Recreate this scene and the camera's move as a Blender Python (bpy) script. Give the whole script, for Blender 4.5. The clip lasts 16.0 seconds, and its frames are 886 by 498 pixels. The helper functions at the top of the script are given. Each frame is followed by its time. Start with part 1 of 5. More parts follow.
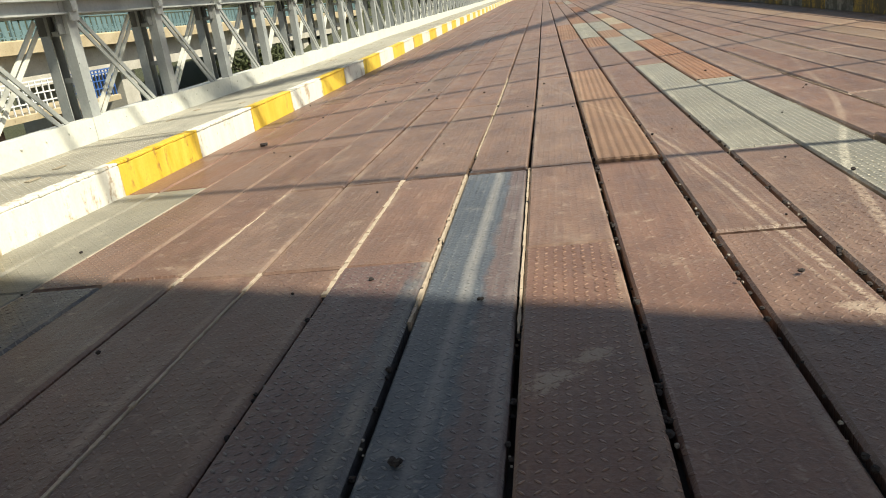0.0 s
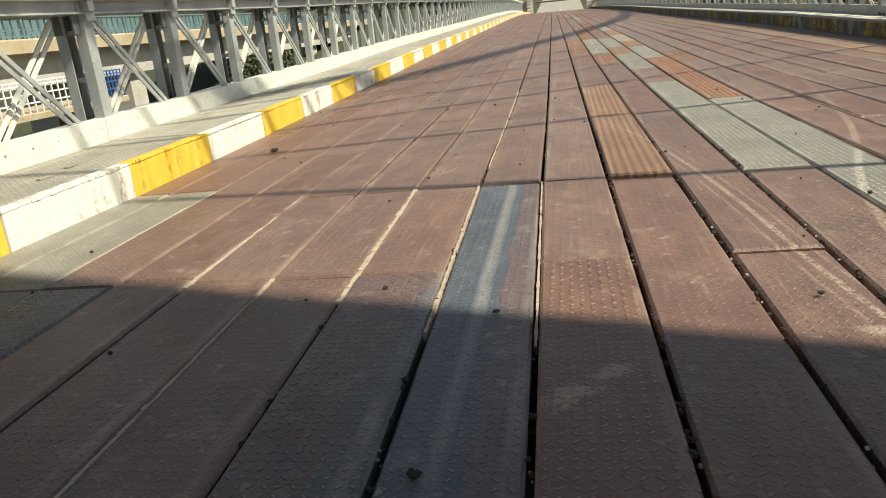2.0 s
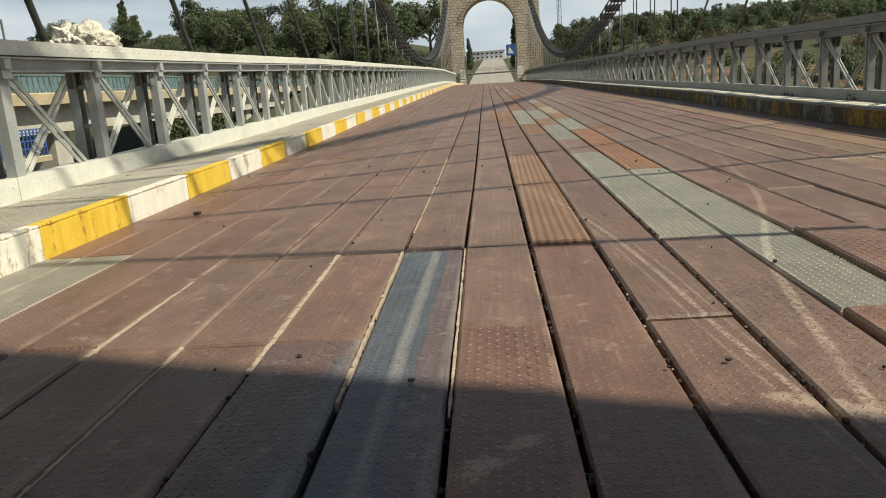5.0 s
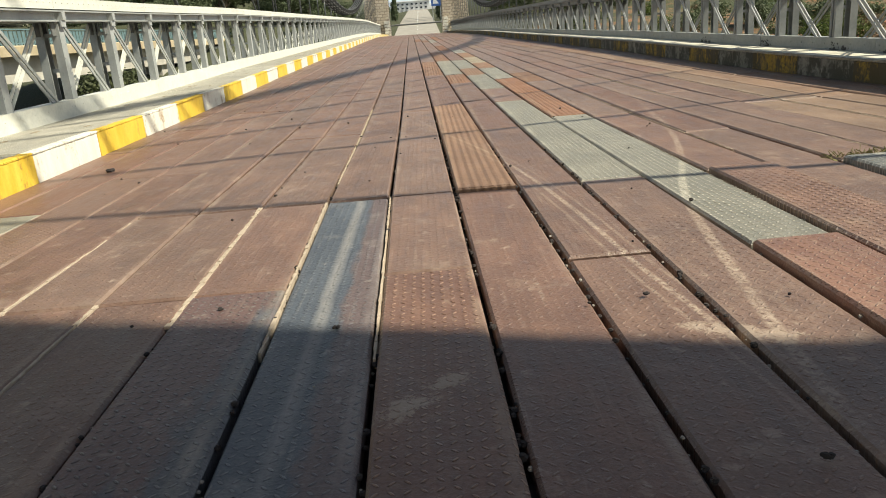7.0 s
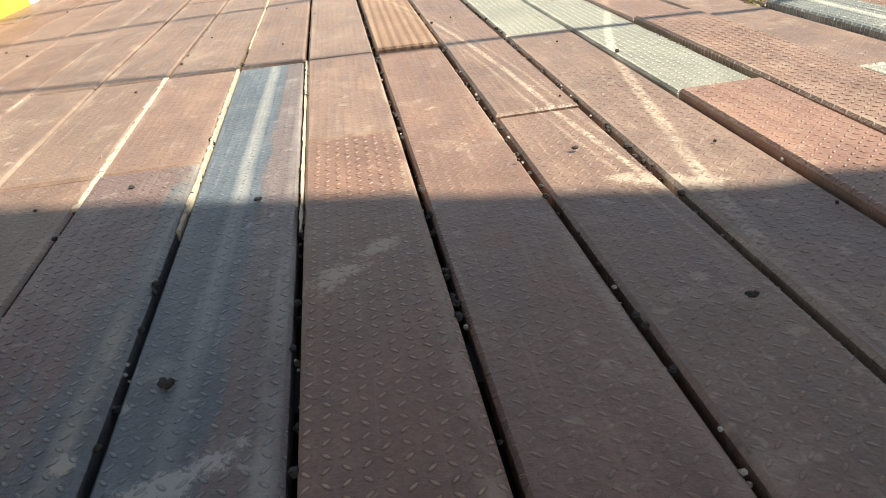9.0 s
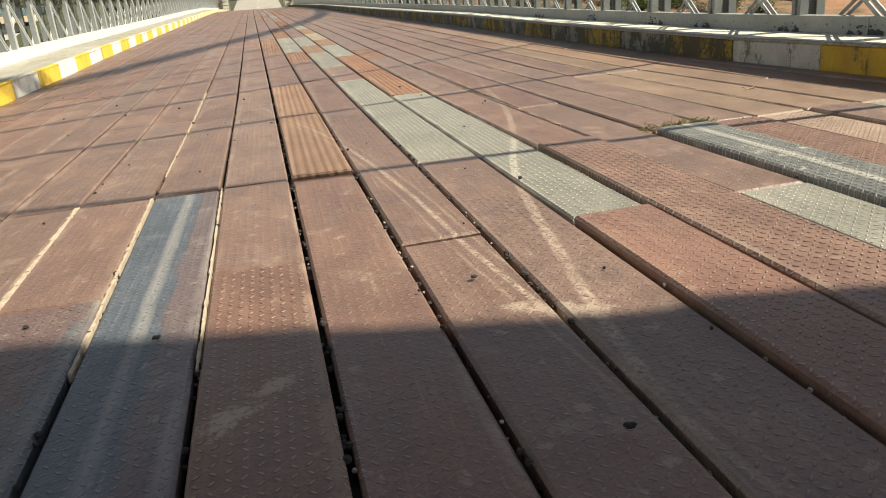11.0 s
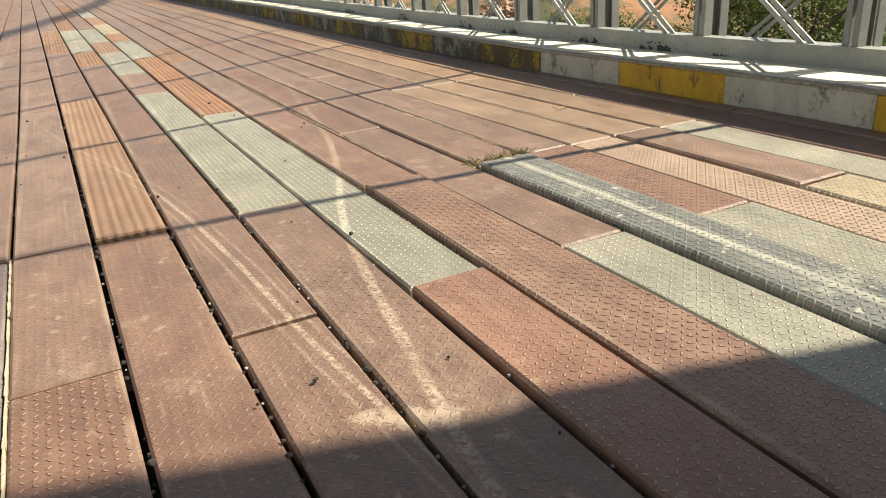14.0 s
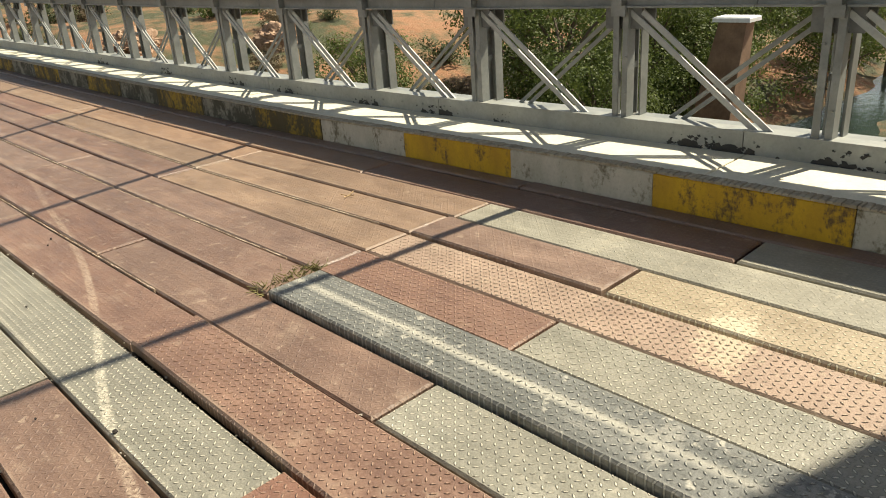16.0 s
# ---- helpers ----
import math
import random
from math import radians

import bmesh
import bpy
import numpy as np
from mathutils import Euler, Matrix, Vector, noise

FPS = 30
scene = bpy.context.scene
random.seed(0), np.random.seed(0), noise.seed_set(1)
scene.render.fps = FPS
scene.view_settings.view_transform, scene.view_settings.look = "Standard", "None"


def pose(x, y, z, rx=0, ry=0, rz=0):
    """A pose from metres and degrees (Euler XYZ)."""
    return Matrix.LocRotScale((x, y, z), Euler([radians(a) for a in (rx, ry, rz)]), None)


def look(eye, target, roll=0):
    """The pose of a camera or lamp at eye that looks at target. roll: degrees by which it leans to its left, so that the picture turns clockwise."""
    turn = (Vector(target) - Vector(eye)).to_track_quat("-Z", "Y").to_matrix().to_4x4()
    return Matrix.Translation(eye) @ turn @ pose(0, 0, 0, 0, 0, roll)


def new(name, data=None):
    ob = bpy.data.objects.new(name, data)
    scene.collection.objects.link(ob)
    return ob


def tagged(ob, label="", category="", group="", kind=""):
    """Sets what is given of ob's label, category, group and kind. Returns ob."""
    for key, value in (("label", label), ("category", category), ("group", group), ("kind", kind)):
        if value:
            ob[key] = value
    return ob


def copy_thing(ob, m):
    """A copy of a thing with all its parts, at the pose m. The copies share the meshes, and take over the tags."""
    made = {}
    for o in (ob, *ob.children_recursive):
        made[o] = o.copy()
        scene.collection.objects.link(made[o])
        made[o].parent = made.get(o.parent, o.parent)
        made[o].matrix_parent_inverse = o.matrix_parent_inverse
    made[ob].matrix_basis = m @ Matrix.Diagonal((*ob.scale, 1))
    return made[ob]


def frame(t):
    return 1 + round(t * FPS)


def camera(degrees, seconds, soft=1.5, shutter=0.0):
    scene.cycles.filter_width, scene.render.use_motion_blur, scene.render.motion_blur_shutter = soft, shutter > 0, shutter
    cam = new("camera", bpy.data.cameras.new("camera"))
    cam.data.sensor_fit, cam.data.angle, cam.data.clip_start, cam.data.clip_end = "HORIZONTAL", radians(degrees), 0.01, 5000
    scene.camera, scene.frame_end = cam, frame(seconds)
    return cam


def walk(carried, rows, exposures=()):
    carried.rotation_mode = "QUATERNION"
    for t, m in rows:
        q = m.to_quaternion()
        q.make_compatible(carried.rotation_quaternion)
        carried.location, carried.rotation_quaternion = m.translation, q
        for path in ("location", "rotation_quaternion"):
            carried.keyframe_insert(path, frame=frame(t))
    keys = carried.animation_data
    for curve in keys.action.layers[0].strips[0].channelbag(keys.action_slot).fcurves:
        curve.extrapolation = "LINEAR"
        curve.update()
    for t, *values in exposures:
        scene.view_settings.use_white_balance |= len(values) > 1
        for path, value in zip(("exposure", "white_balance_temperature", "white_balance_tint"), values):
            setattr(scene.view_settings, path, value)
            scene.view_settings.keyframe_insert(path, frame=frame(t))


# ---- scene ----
cam = camera(62.2, 16.0, soft=1.0)
PATH = [
    (0, (-0.126, -0.805, 0.79), (-0.478, 1.063, 0.17), -7.6),
    (0.5, (-0.146, -0.797, 0.78), (-0.497, 1.072, 0.16), -7.3),
    (1, (-0.158, -0.8, 0.783), (-0.514, 1.067, 0.161), -6.6),
    (1.5, (-0.169, -0.8, 0.785), (-0.524, 1.067, 0.162), -6.0),
    (2, (-0.174, -0.802, 0.791), (-0.527, 1.075, 0.199), -5.8),
    (2.5, (-0.172, -0.794, 0.795), (-0.521, 1.105, 0.272), -5.7),
    (3, (-0.177, -0.8, 0.796), (-0.519, 1.12, 0.352), -5.7),
    (5.5, (-0.113, -0.766, 0.784), (-0.21, 1.183, 0.344), -3.9),
    (6, (-0.107, -0.762, 0.781), (-0.14, 1.187, 0.336), -4.2),
    (6.5, (-0.096, -0.764, 0.777), (-0.098, 1.185, 0.328), -4.6),
    (7, (-0.1, -0.763, 0.752), (-0.09, 1.154, 0.182), -4.6),
    (7.5, (-0.102, -0.732, 0.68), (-0.121, 1.068, -0.192), -4.9),
    (8, (-0.122, -0.695, 0.68), (-0.085, 1.061, -0.276), -4.9),
    (10.5, (-0.023, -0.743, 0.783), (0.285, 1.093, 0.052), -6.1),
    (11, (-0.003, -0.743, 0.781), (0.374, 1.106, 0.119), -4.9),
    (11.5, (0.017, -0.739, 0.774), (0.497, 1.095, 0.138), -3.9),
    (12, (0.036, -0.737, 0.765), (0.61, 1.069, 0.126), -3.6),
    (12.5, (0.046, -0.742, 0.771), (0.7, 1.035, 0.125), -3.3),
    (13, (0.047, -0.719, 0.762), (0.744, 1.04, 0.115), -3.2),
    (13.5, (0.034, -0.676, 0.763), (0.73, 1.081, 0.108), -3.6),
    (14, (0.044, -0.552, 1.056), (0.856, 1.116, 0.307), -3.7),
    (14.5, (0.023, -0.516, 1.365), (0.902, 1.107, 0.595), -4.2),
    (15, (0.091, -0.423, 1.407), (0.977, 1.186, 0.616), -5.6),
    (15.5, (0.198, -0.317, 1.452), (1.103, 1.294, 0.687), -5.8),
    (16, (0.379, -0.151, 1.425), (1.632, 1.214, 0.674), -4.2),
]
EXPOSURE = [(0, 0.56, 6600, 5), (1.5, 0.56, 6600, 5), (2.5, 0.24, 6600, 5), (3, 0.04, 6600, 5), (5.5, 0.14, 6650, 5), (6.5, 0.18, 6650, 5), (7, 0.52, 6600, 5), (7.5, 1.2, 6550, 3), (8, 1.62, 6500, 2),
            (10.5, 0.86, 6680, 6), (11, 0.74, 6800, 7), (11.5, 0.72, 6800, 7), (12.5, 0.92, 6800, 6), (14, 1.02, 7000, 6), (15, 0.98, 7100, 7), (16, 0.88, 7100, 6)]
walk(cam, [(t, look(eye, target, roll)) for t, eye, target, roll in PATH], EXPOSURE)
# ---- world, sun ----
SUN_X, SUN_Y = 0.80, -0.24           # the sun's place over one metre of height
world = bpy.data.worlds.new("sky_world")
scene.world = world
world.use_nodes = True
wt = world.node_tree
sky = wt.nodes.new("ShaderNodeTexSky")
sky.sky_type, sky.sun_disc = 'NISHITA', False
sky.sun_elevation = math.atan2(1, math.hypot(SUN_X, SUN_Y))
sky.sun_rotation = math.atan2(SUN_X, SUN_Y)
sky.air_density, sky.dust_density = 1.0, 0.9
wc = wt.nodes.new("ShaderNodeTexCoord")
wm = wt.nodes.new("ShaderNodeMapping")
wm.inputs["Scale"].default_value = (2.2, 2.2, 6.5)
wn = wt.nodes.new("ShaderNodeTexNoise")
wn.inputs["Scale"].default_value, wn.inputs["Detail"].default_value = 1.6, 7
wr = wt.nodes.new("ShaderNodeMapRange")
wr.inputs[1].default_value, wr.inputs[2].default_value = 0.30, 0.60
wr.inputs[4].default_value = 0.95
wx = wt.nodes.new("ShaderNodeMix")
wx.data_type = 'RGBA'
wx.inputs[7].default_value = (13.5, 14.4, 15.4, 1)
wv = wt.nodes.new("ShaderNodeMix")
wv.data_type = 'RGBA'
wv.inputs[7].default_value = (7.4, 9.0, 11.2, 1)          # pale haze low in the sky
wq = wt.nodes.new("ShaderNodeMapRange")
wq.inputs[1].default_value, wq.inputs[2].default_value, wq.inputs[3].default_value, wq.inputs[4].default_value = 0.06, 0.45, 0.9, 0.0
wt.links.new(wc.outputs["Generated"], wm.inputs[0])
wt.links.new(wm.outputs[0], wn.inputs["Vector"])
wt.links.new(wn.outputs[0], wr.inputs[0])
wz = wt.nodes.new("ShaderNodeSeparateXYZ")
wh = wt.nodes.new("ShaderNodeMapRange")
wh.inputs[1].default_value, wh.inputs[2].default_value, wh.inputs[3].default_value, wh.inputs[4].default_value = 0.10, 0.50, 1.0, 0.03
wk = wt.nodes.new("ShaderNodeMath")
wk.operation = 'MULTIPLY'
wt.links.new(wc.outputs["Generated"], wz.inputs[0])
wt.links.new(wz.outputs[2], wh.inputs[0])
wt.links.new(wz.outputs[2], wq.inputs[0])
wt.links.new(wq.outputs[0], wv.inputs[0])
wt.links.new(sky.outputs[0], wv.inputs[6])
wt.links.new(wr.outputs[0], wk.inputs[0])
wt.links.new(wh.outputs[0], wk.inputs[1])
wt.links.new(wk.outputs[0], wx.inputs[0])
wt.links.new(wv.outputs[2], wx.inputs[6])
wt.links.new(wx.outputs[2], wt.nodes["Background"].inputs[0])
wt.nodes["Background"].inputs[1].default_value = 0.050
sun = new("sun", bpy.data.lights.new("sun", "SUN"))
sun.data.energy, sun.data.angle, sun.data.color = 5.0, radians(0.55), (1.0, 0.93, 0.8)
sun.matrix_world = look((SUN_X * 50, SUN_Y * 50, 50), (0, 0, 0))


# ---- node helpers ----
def nd(nt, kind, ins=None, operation=None, data_type=None):
    n = nt.nodes.new(kind)
    if operation:
        n.operation = operation
    if data_type:
        n.data_type = data_type
    for k, v in (ins or {}).items():
        if isinstance(v, bpy.types.NodeSocket):
            nt.links.new(v, n.inputs[k])
        else:
            n.inputs[k].default_value = v
    return n


def mth(nt, op, a, b=0.0, c=0.0, clamp=False):
    n = nd(nt, "ShaderNodeMath", {0: a, 1: b, 2: c}, operation=op)
    n.use_clamp = clamp
    return n.outputs[0]


def mix(nt, f, a, b):
    return nd(nt, "ShaderNodeMix", {0: f, 6: a, 7: b}, data_type='RGBA').outputs[2]


def ramp(nt, v, lo, hi, a=0.0, b=1.0):
    return nd(nt, "ShaderNodeMapRange", {0: v, 1: lo, 2: hi, 3: a, 4: b}).outputs[0]


def noi(nt, vec, scale, detail=5, rough=0.6):
    return nd(nt, "ShaderNodeTexNoise", {"Vector": vec, "Scale": scale, "Detail": detail, "Roughness": rough}).outputs[0]


def stretch(nt, vec, sx, sy, sz):
    return nd(nt, "ShaderNodeMapping", {0: vec, 3: (sx, sy, sz)}).outputs[0]


def material(name, rough=0.7, metal=0.0):
    m = bpy.data.materials.new(name)
    m.use_nodes = True
    b = m.node_tree.nodes["Principled BSDF"]
    b.inputs["Roughness"].default_value, b.inputs["Metallic"].default_value = rough, metal
    return m, m.node_tree, b


def rgb(r, g, b):
    return (r, g, b, 1.0)


def curve_of(nt, y, pts, span=14.0, low=-1.2, wide=4.0):
    """x on the floor as a smooth function of y, through a few points (y, x)."""
    n = nt.nodes.new("ShaderNodeFloatCurve")
    c = n.mapping.curves[0]
    p = [(a / span, (b - low) / wide) for a, b in pts]
    c.points[0].location, c.points[-1].location = p[0], p[-1]
    for q in p[1:-1]:
        c.points.new(*q)
    n.mapping.update()
    nt.links.new(mth(nt, 'DIVIDE', y, span, clamp=True), n.inputs["Value"])
    return mth(nt, 'MULTIPLY_ADD', n.outputs[0], wide, low)


STAINS = [(-0.45, 0.10, 0.53, 0.13, 0.034), (-0.20, 0.63, 0.75, 0.09, 0.04), (-0.10, 0.74, 0.6, 0.06, 0.035), (-0.607, 0.18, 0, 0.022, 0.022), (0.62, 0.88, 2.6, 0.15, 0.05), (2.75, 0.9, 0.3, 0.25, 0.12)]
TRACK_A = [(0, 0.60), (0.85, 0.70), (1.27, 0.77), (1.79, 0.86), (2.29, 0.97), (3.3, 1.29), (4.1, 1.49), (5.16, 1.66), (6.3, 1.83), (9, 1.75), (14, 1.5)]
TRACK_B = [(0, 0.68), (0.94, 0.58), (1.52, 0.52), (2.21, 0.47), (3.17, 0.36), (3.89, 0.22), (4.94, -0.03), (6.79, -0.34), (11.4, -0.67), (14, -0.75)]


def tread(nt, pos, pitch=0.029):
    """Height of a tear-plate pattern: lozenges leaning to either side by turns."""
    s = nd(nt, "ShaderNodeSeparateXYZ", {0: pos}).outputs
    u, v = mth(nt, 'DIVIDE', s[0], pitch), mth(nt, 'DIVIDE', s[1], pitch)
    odd = mth(nt, 'MODULO', mth(nt, 'ABSOLUTE', mth(nt, 'ADD', mth(nt, 'FLOOR', u), mth(nt, 'FLOOR', v))), 2.0)
    lu, lv = mth(nt, 'SUBTRACT', mth(nt, 'FRACT', u), 0.5), mth(nt, 'SUBTRACT', mth(nt, 'FRACT', v), 0.5)
    a, b = mth(nt, 'ADD', lu, lv), mth(nt, 'SUBTRACT', lu, lv)
    sw = mth(nt, 'SUBTRACT', b, a)
    p, q = mth(nt, 'MULTIPLY_ADD', sw, odd, a), mth(nt, 'MULTIPLY_ADD', mth(nt, 'MULTIPLY', sw, -1.0), odd, b)
    d = mth(nt, 'ADD', mth(nt, 'POWER', mth(nt, 'DIVIDE', mth(nt, 'ABSOLUTE', p), 0.50), 2.0),
            mth(nt, 'POWER', mth(nt, 'DIVIDE', mth(nt, 'ABSOLUTE', q), 0.19), 2.0))
    return ramp(nt, d, 1.0, 0.35), ramp(nt, d, 1.9, 1.1)


def plank_material(name, dark, light, relief=1.0, worn=0.5, rib=0.0, streak=None, rough=0.62, dust=(0.42, 0.33, 0.24), tips=0.4, metal=0.0, pitch=0.029, red_from=None, red_until=None):
    m, nt, b = material(name, rough, metal)
    pos = nd(nt, "ShaderNodeNewGeometry").outputs["Position"]
    s = nd(nt, "ShaderNodeSeparateXYZ", {0: pos}).outputs
    rnd = nd(nt, "ShaderNodeObjectInfo").outputs["Random"]
    isl = nd(nt, "ShaderNodeNewGeometry").outputs["Random Per Island"]
    vary = mth(nt, 'FRACT', mth(nt, 'ADD', rnd, isl))
    big, mid, fine = noi(nt, pos, 1.3, 4), noi(nt, stretch(nt, pos, 1, 0.35, 1), 9, 6, 0.7), noi(nt, pos, 120, 3, 0.7)
    col = mix(nt, ramp(nt, mid, 0.32, 0.68), rgb(*dark), rgb(*light))
    col = mix(nt, ramp(nt, big, 0.35, 0.7, 0, 0.5), col, rgb(*[c * 0.5 for c in dark]))
    if red_from is not None:
        over = mth(nt, 'MULTIPLY_ADD', noi(nt, stretch(nt, pos, 2, 1, 1), 5, 6, 0.7), 0.10, mth(nt, 'SUBTRACT', s[0], red_from + 0.05))
        col = mix(nt, ramp(nt, over, -0.008, 0.012, 0, 0.8), col, rgb(0.155, 0.09, 0.075))
    if red_until is not None:
        over = mth(nt, 'MULTIPLY_ADD', noi(nt, stretch(nt, pos, 2, 0.7, 1), 6, 6, 0.7), 0.5, mth(nt, 'MULTIPLY_ADD', s[1], 0.10, mth(nt, 'SUBTRACT', red_until - 0.25, s[0])))
        col = mix(nt, ramp(nt, over, -0.03, 0.06, 0.1, 0.95), col, rgb(0.145, 0.085, 0.070))
    # pieces differ a little in hue and tone
    hs = nd(nt, "ShaderNodeHueSaturation", {0: ramp(nt, vary, 0, 1, 0.497, 0.506), 1: ramp(nt, vary, 0, 1, 1.05, 0.88), 2: ramp(nt, mth(nt, 'FRACT', mth(nt, 'MULTIPLY', vary, 7.3)), 0, 1, 0.88, 1.12), 4: col})
    col = hs.outputs[0]
    # dust in drifts, and scuffs along the way
    scuff = ramp(nt, noi(nt, stretch(nt, pos, 14, 0.8, 1), 3.2, 5, 0.65), 0.58, 0.74, 0, 0.35)
    drift = ramp(nt, noi(nt, pos, 4.2, 8, 0.72), 0.56, 0.74, 0, 0.55)
    dusty = mth(nt, 'MAXIMUM', mth(nt, 'MAXIMUM', scuff, drift), ramp(nt, noi(nt, pos, 15, 3), 0.635, 0.69, 0, 0.48))
    col = mix(nt, ramp(nt, fine, 0.42, 0.66, 0, 0.38), col, rgb(*[c * 0.5 for c in dark]))
    grit = ramp(nt, noi(nt, pos, 60, 4, 0.8), 0.40, 0.58)
    tracks = []
    for pts, width, amount in ((TRACK_A, 0.024, 0.95), (TRACK_B, 0.014, 1.0)):
        off = mth(nt, 'ABSOLUTE', mth(nt, 'SUBTRACT', s[0], curve_of(nt, s[1], pts)))
        t = ramp(nt, off, width, width * 0.5)
        if pts is TRACK_B:
            off2 = mth(nt, 'ABSOLUTE', mth(nt, 'SUBTRACT', off, 0.048))
            t = mth(nt, 'MAXIMUM', t, mth(nt, 'MULTIPLY', ramp(nt, off2, 0.009, 0.003), 0.55))
        fade = mth(nt, 'MULTIPLY', ramp(nt, s[1], 6.5, 2.8, 0.22, 1), ramp(nt, s[1], -0.3, 1.0, 0.1, 1))
        patchy = ramp(nt, noi(nt, pos, 6, 4), 0.3, 0.55, 0.35, 1)
        t = mth(nt, 'MULTIPLY', mth(nt, 'MULTIPLY', t, grit), mth(nt, 'MULTIPLY', mth(nt, 'MULTIPLY', fade, patchy), amount))
        tracks.append(t)
    if streak is not None:
        wob = mth(nt, 'MULTIPLY_ADD', noi(nt, stretch(nt, pos, 0.1, 1, 1), 1.5, 3), 0.03, streak - 0.015)
        t = ramp(nt, mth(nt, 'ABSOLUTE', mth(nt, 'SUBTRACT', s[0], wob)), 0.030, 0.004)
        t = mth(nt, 'MULTIPLY', t, ramp(nt, noi(nt, stretch(nt, pos, 6, 1, 1), 14, 5, 0.75), 0.3, 0.6, 0.5, 1))
        dusty = mth(nt, 'MAXIMUM', dusty, mth(nt, 'MULTIPLY', t, ramp(nt, s[1], 0.0, 1.2, 0.2, 0.65)))
    dusty = mth(nt, 'MULTIPLY', dusty, worn)
    ragged = mth(nt, 'MULTIPLY_ADD', noi(nt, pos, 22, 8, 0.8), 4.4, -2.2)
    for cx, cy, turn, long, wide in STAINS:
        dx, dy, c, q = mth(nt, 'SUBTRACT', s[0], cx), mth(nt, 'SUBTRACT', s[1], cy), math.cos(turn), math.sin(turn)
        u = mth(nt, 'ADD', mth(nt, 'MULTIPLY', dx, c / long), mth(nt, 'MULTIPLY', dy, q / long))
        v = mth(nt, 'ADD', mth(nt, 'MULTIPLY', dx, -q / wide), mth(nt, 'MULTIPLY', dy, c / wide))
        d = mth(nt, 'ADD', mth(nt, 'SQRT', mth(nt, 'ADD', mth(nt, 'MULTIPLY', u, u), mth(nt, 'MULTIPLY', v, v))), ragged)
        dusty = mth(nt, 'MAXIMUM', dusty, ramp(nt, d, 1.0, 0.6, 0, 0.7))
    lip = mth(nt, 'ABSOLUTE', mth(nt, 'SUBTRACT', mth(nt, 'FRACT', mth(nt, 'MULTIPLY_ADD', s[0], 1 / 0.31, 0.5)), 0.5))
    lip = mth(nt, 'MULTIPLY', ramp(nt, lip, 0.085, 0.03), ramp(nt, noi(nt, stretch(nt, pos, 1, 0.4, 1), 8, 5, 0.7), 0.4, 0.7, 0, 0.55))
    dusty = mth(nt, 'MAXIMUM', dusty, lip)
    for t in tracks:
        dusty = mth(nt, 'MAXIMUM', dusty, t)
    dusty = mth(nt, 'MINIMUM', dusty, 0.9)
    col = mix(nt, dusty, col, rgb(*dust))
    th, rim = tread(nt, pos, pitch)
    wear = ramp(nt, noi(nt, pos, 2.3, 4), 0.3, 0.6, 0.4, 1.0)
    # grime and shading round each lozenge, highlight on its tip, put into the colour
    col = mix(nt, mth(nt, 'MULTIPLY', mth(nt, 'MULTIPLY', rim, wear), min(0.5, tips * 0.6)), col, rgb(*[c * 0.45 for c in dark]))
    tip = mth(nt, 'MULTIPLY', mth(nt, 'MULTIPLY', th, wear), tips)
    col = mix(nt, tip, col, mix(nt, 0.5, rgb(*dust), rgb(*[min(0.8, c * 2.3) for c in light])))
    pit = ramp(nt, noi(nt, pos, 33, 4, 0.7), 0.66, 0.74, 0, 0.5)
    col = mix(nt, pit, col, rgb(*[c * 0.4 for c in dark]))
    nt.links.new(col, b.inputs["Base Color"])
    nt.links.new(mth(nt, 'ADD', ramp(nt, mid, 0.3, 0.7, rough - 0.10, rough + 0.14), mth(nt, 'MULTIPLY', dusty, 0.15)), b.inputs["Roughness"])
    h = mth(nt, 'MULTIPLY', th, mth(nt, 'MULTIPLY', wear, relief))
    if rib:
        w = mth(nt, 'SINE', mth(nt, 'MULTIPLY', s[0], 2 * math.pi / 0.044))
        h = mth(nt, 'MULTIPLY_ADD', w, rib, h)
    h = mth(nt, 'MULTIPLY_ADD', fine, 0.22, h)
    h = mth(nt, 'MULTIPLY_ADD', noi(nt, pos, 14, 4), 0.6, h)
    bump = nd(nt, "ShaderNodeBump", {"Strength": 1.0, "Distance": 0.010, "Height": h})
    nt.links.new(bump.outputs[0], b.inputs["Normal"])
    return m


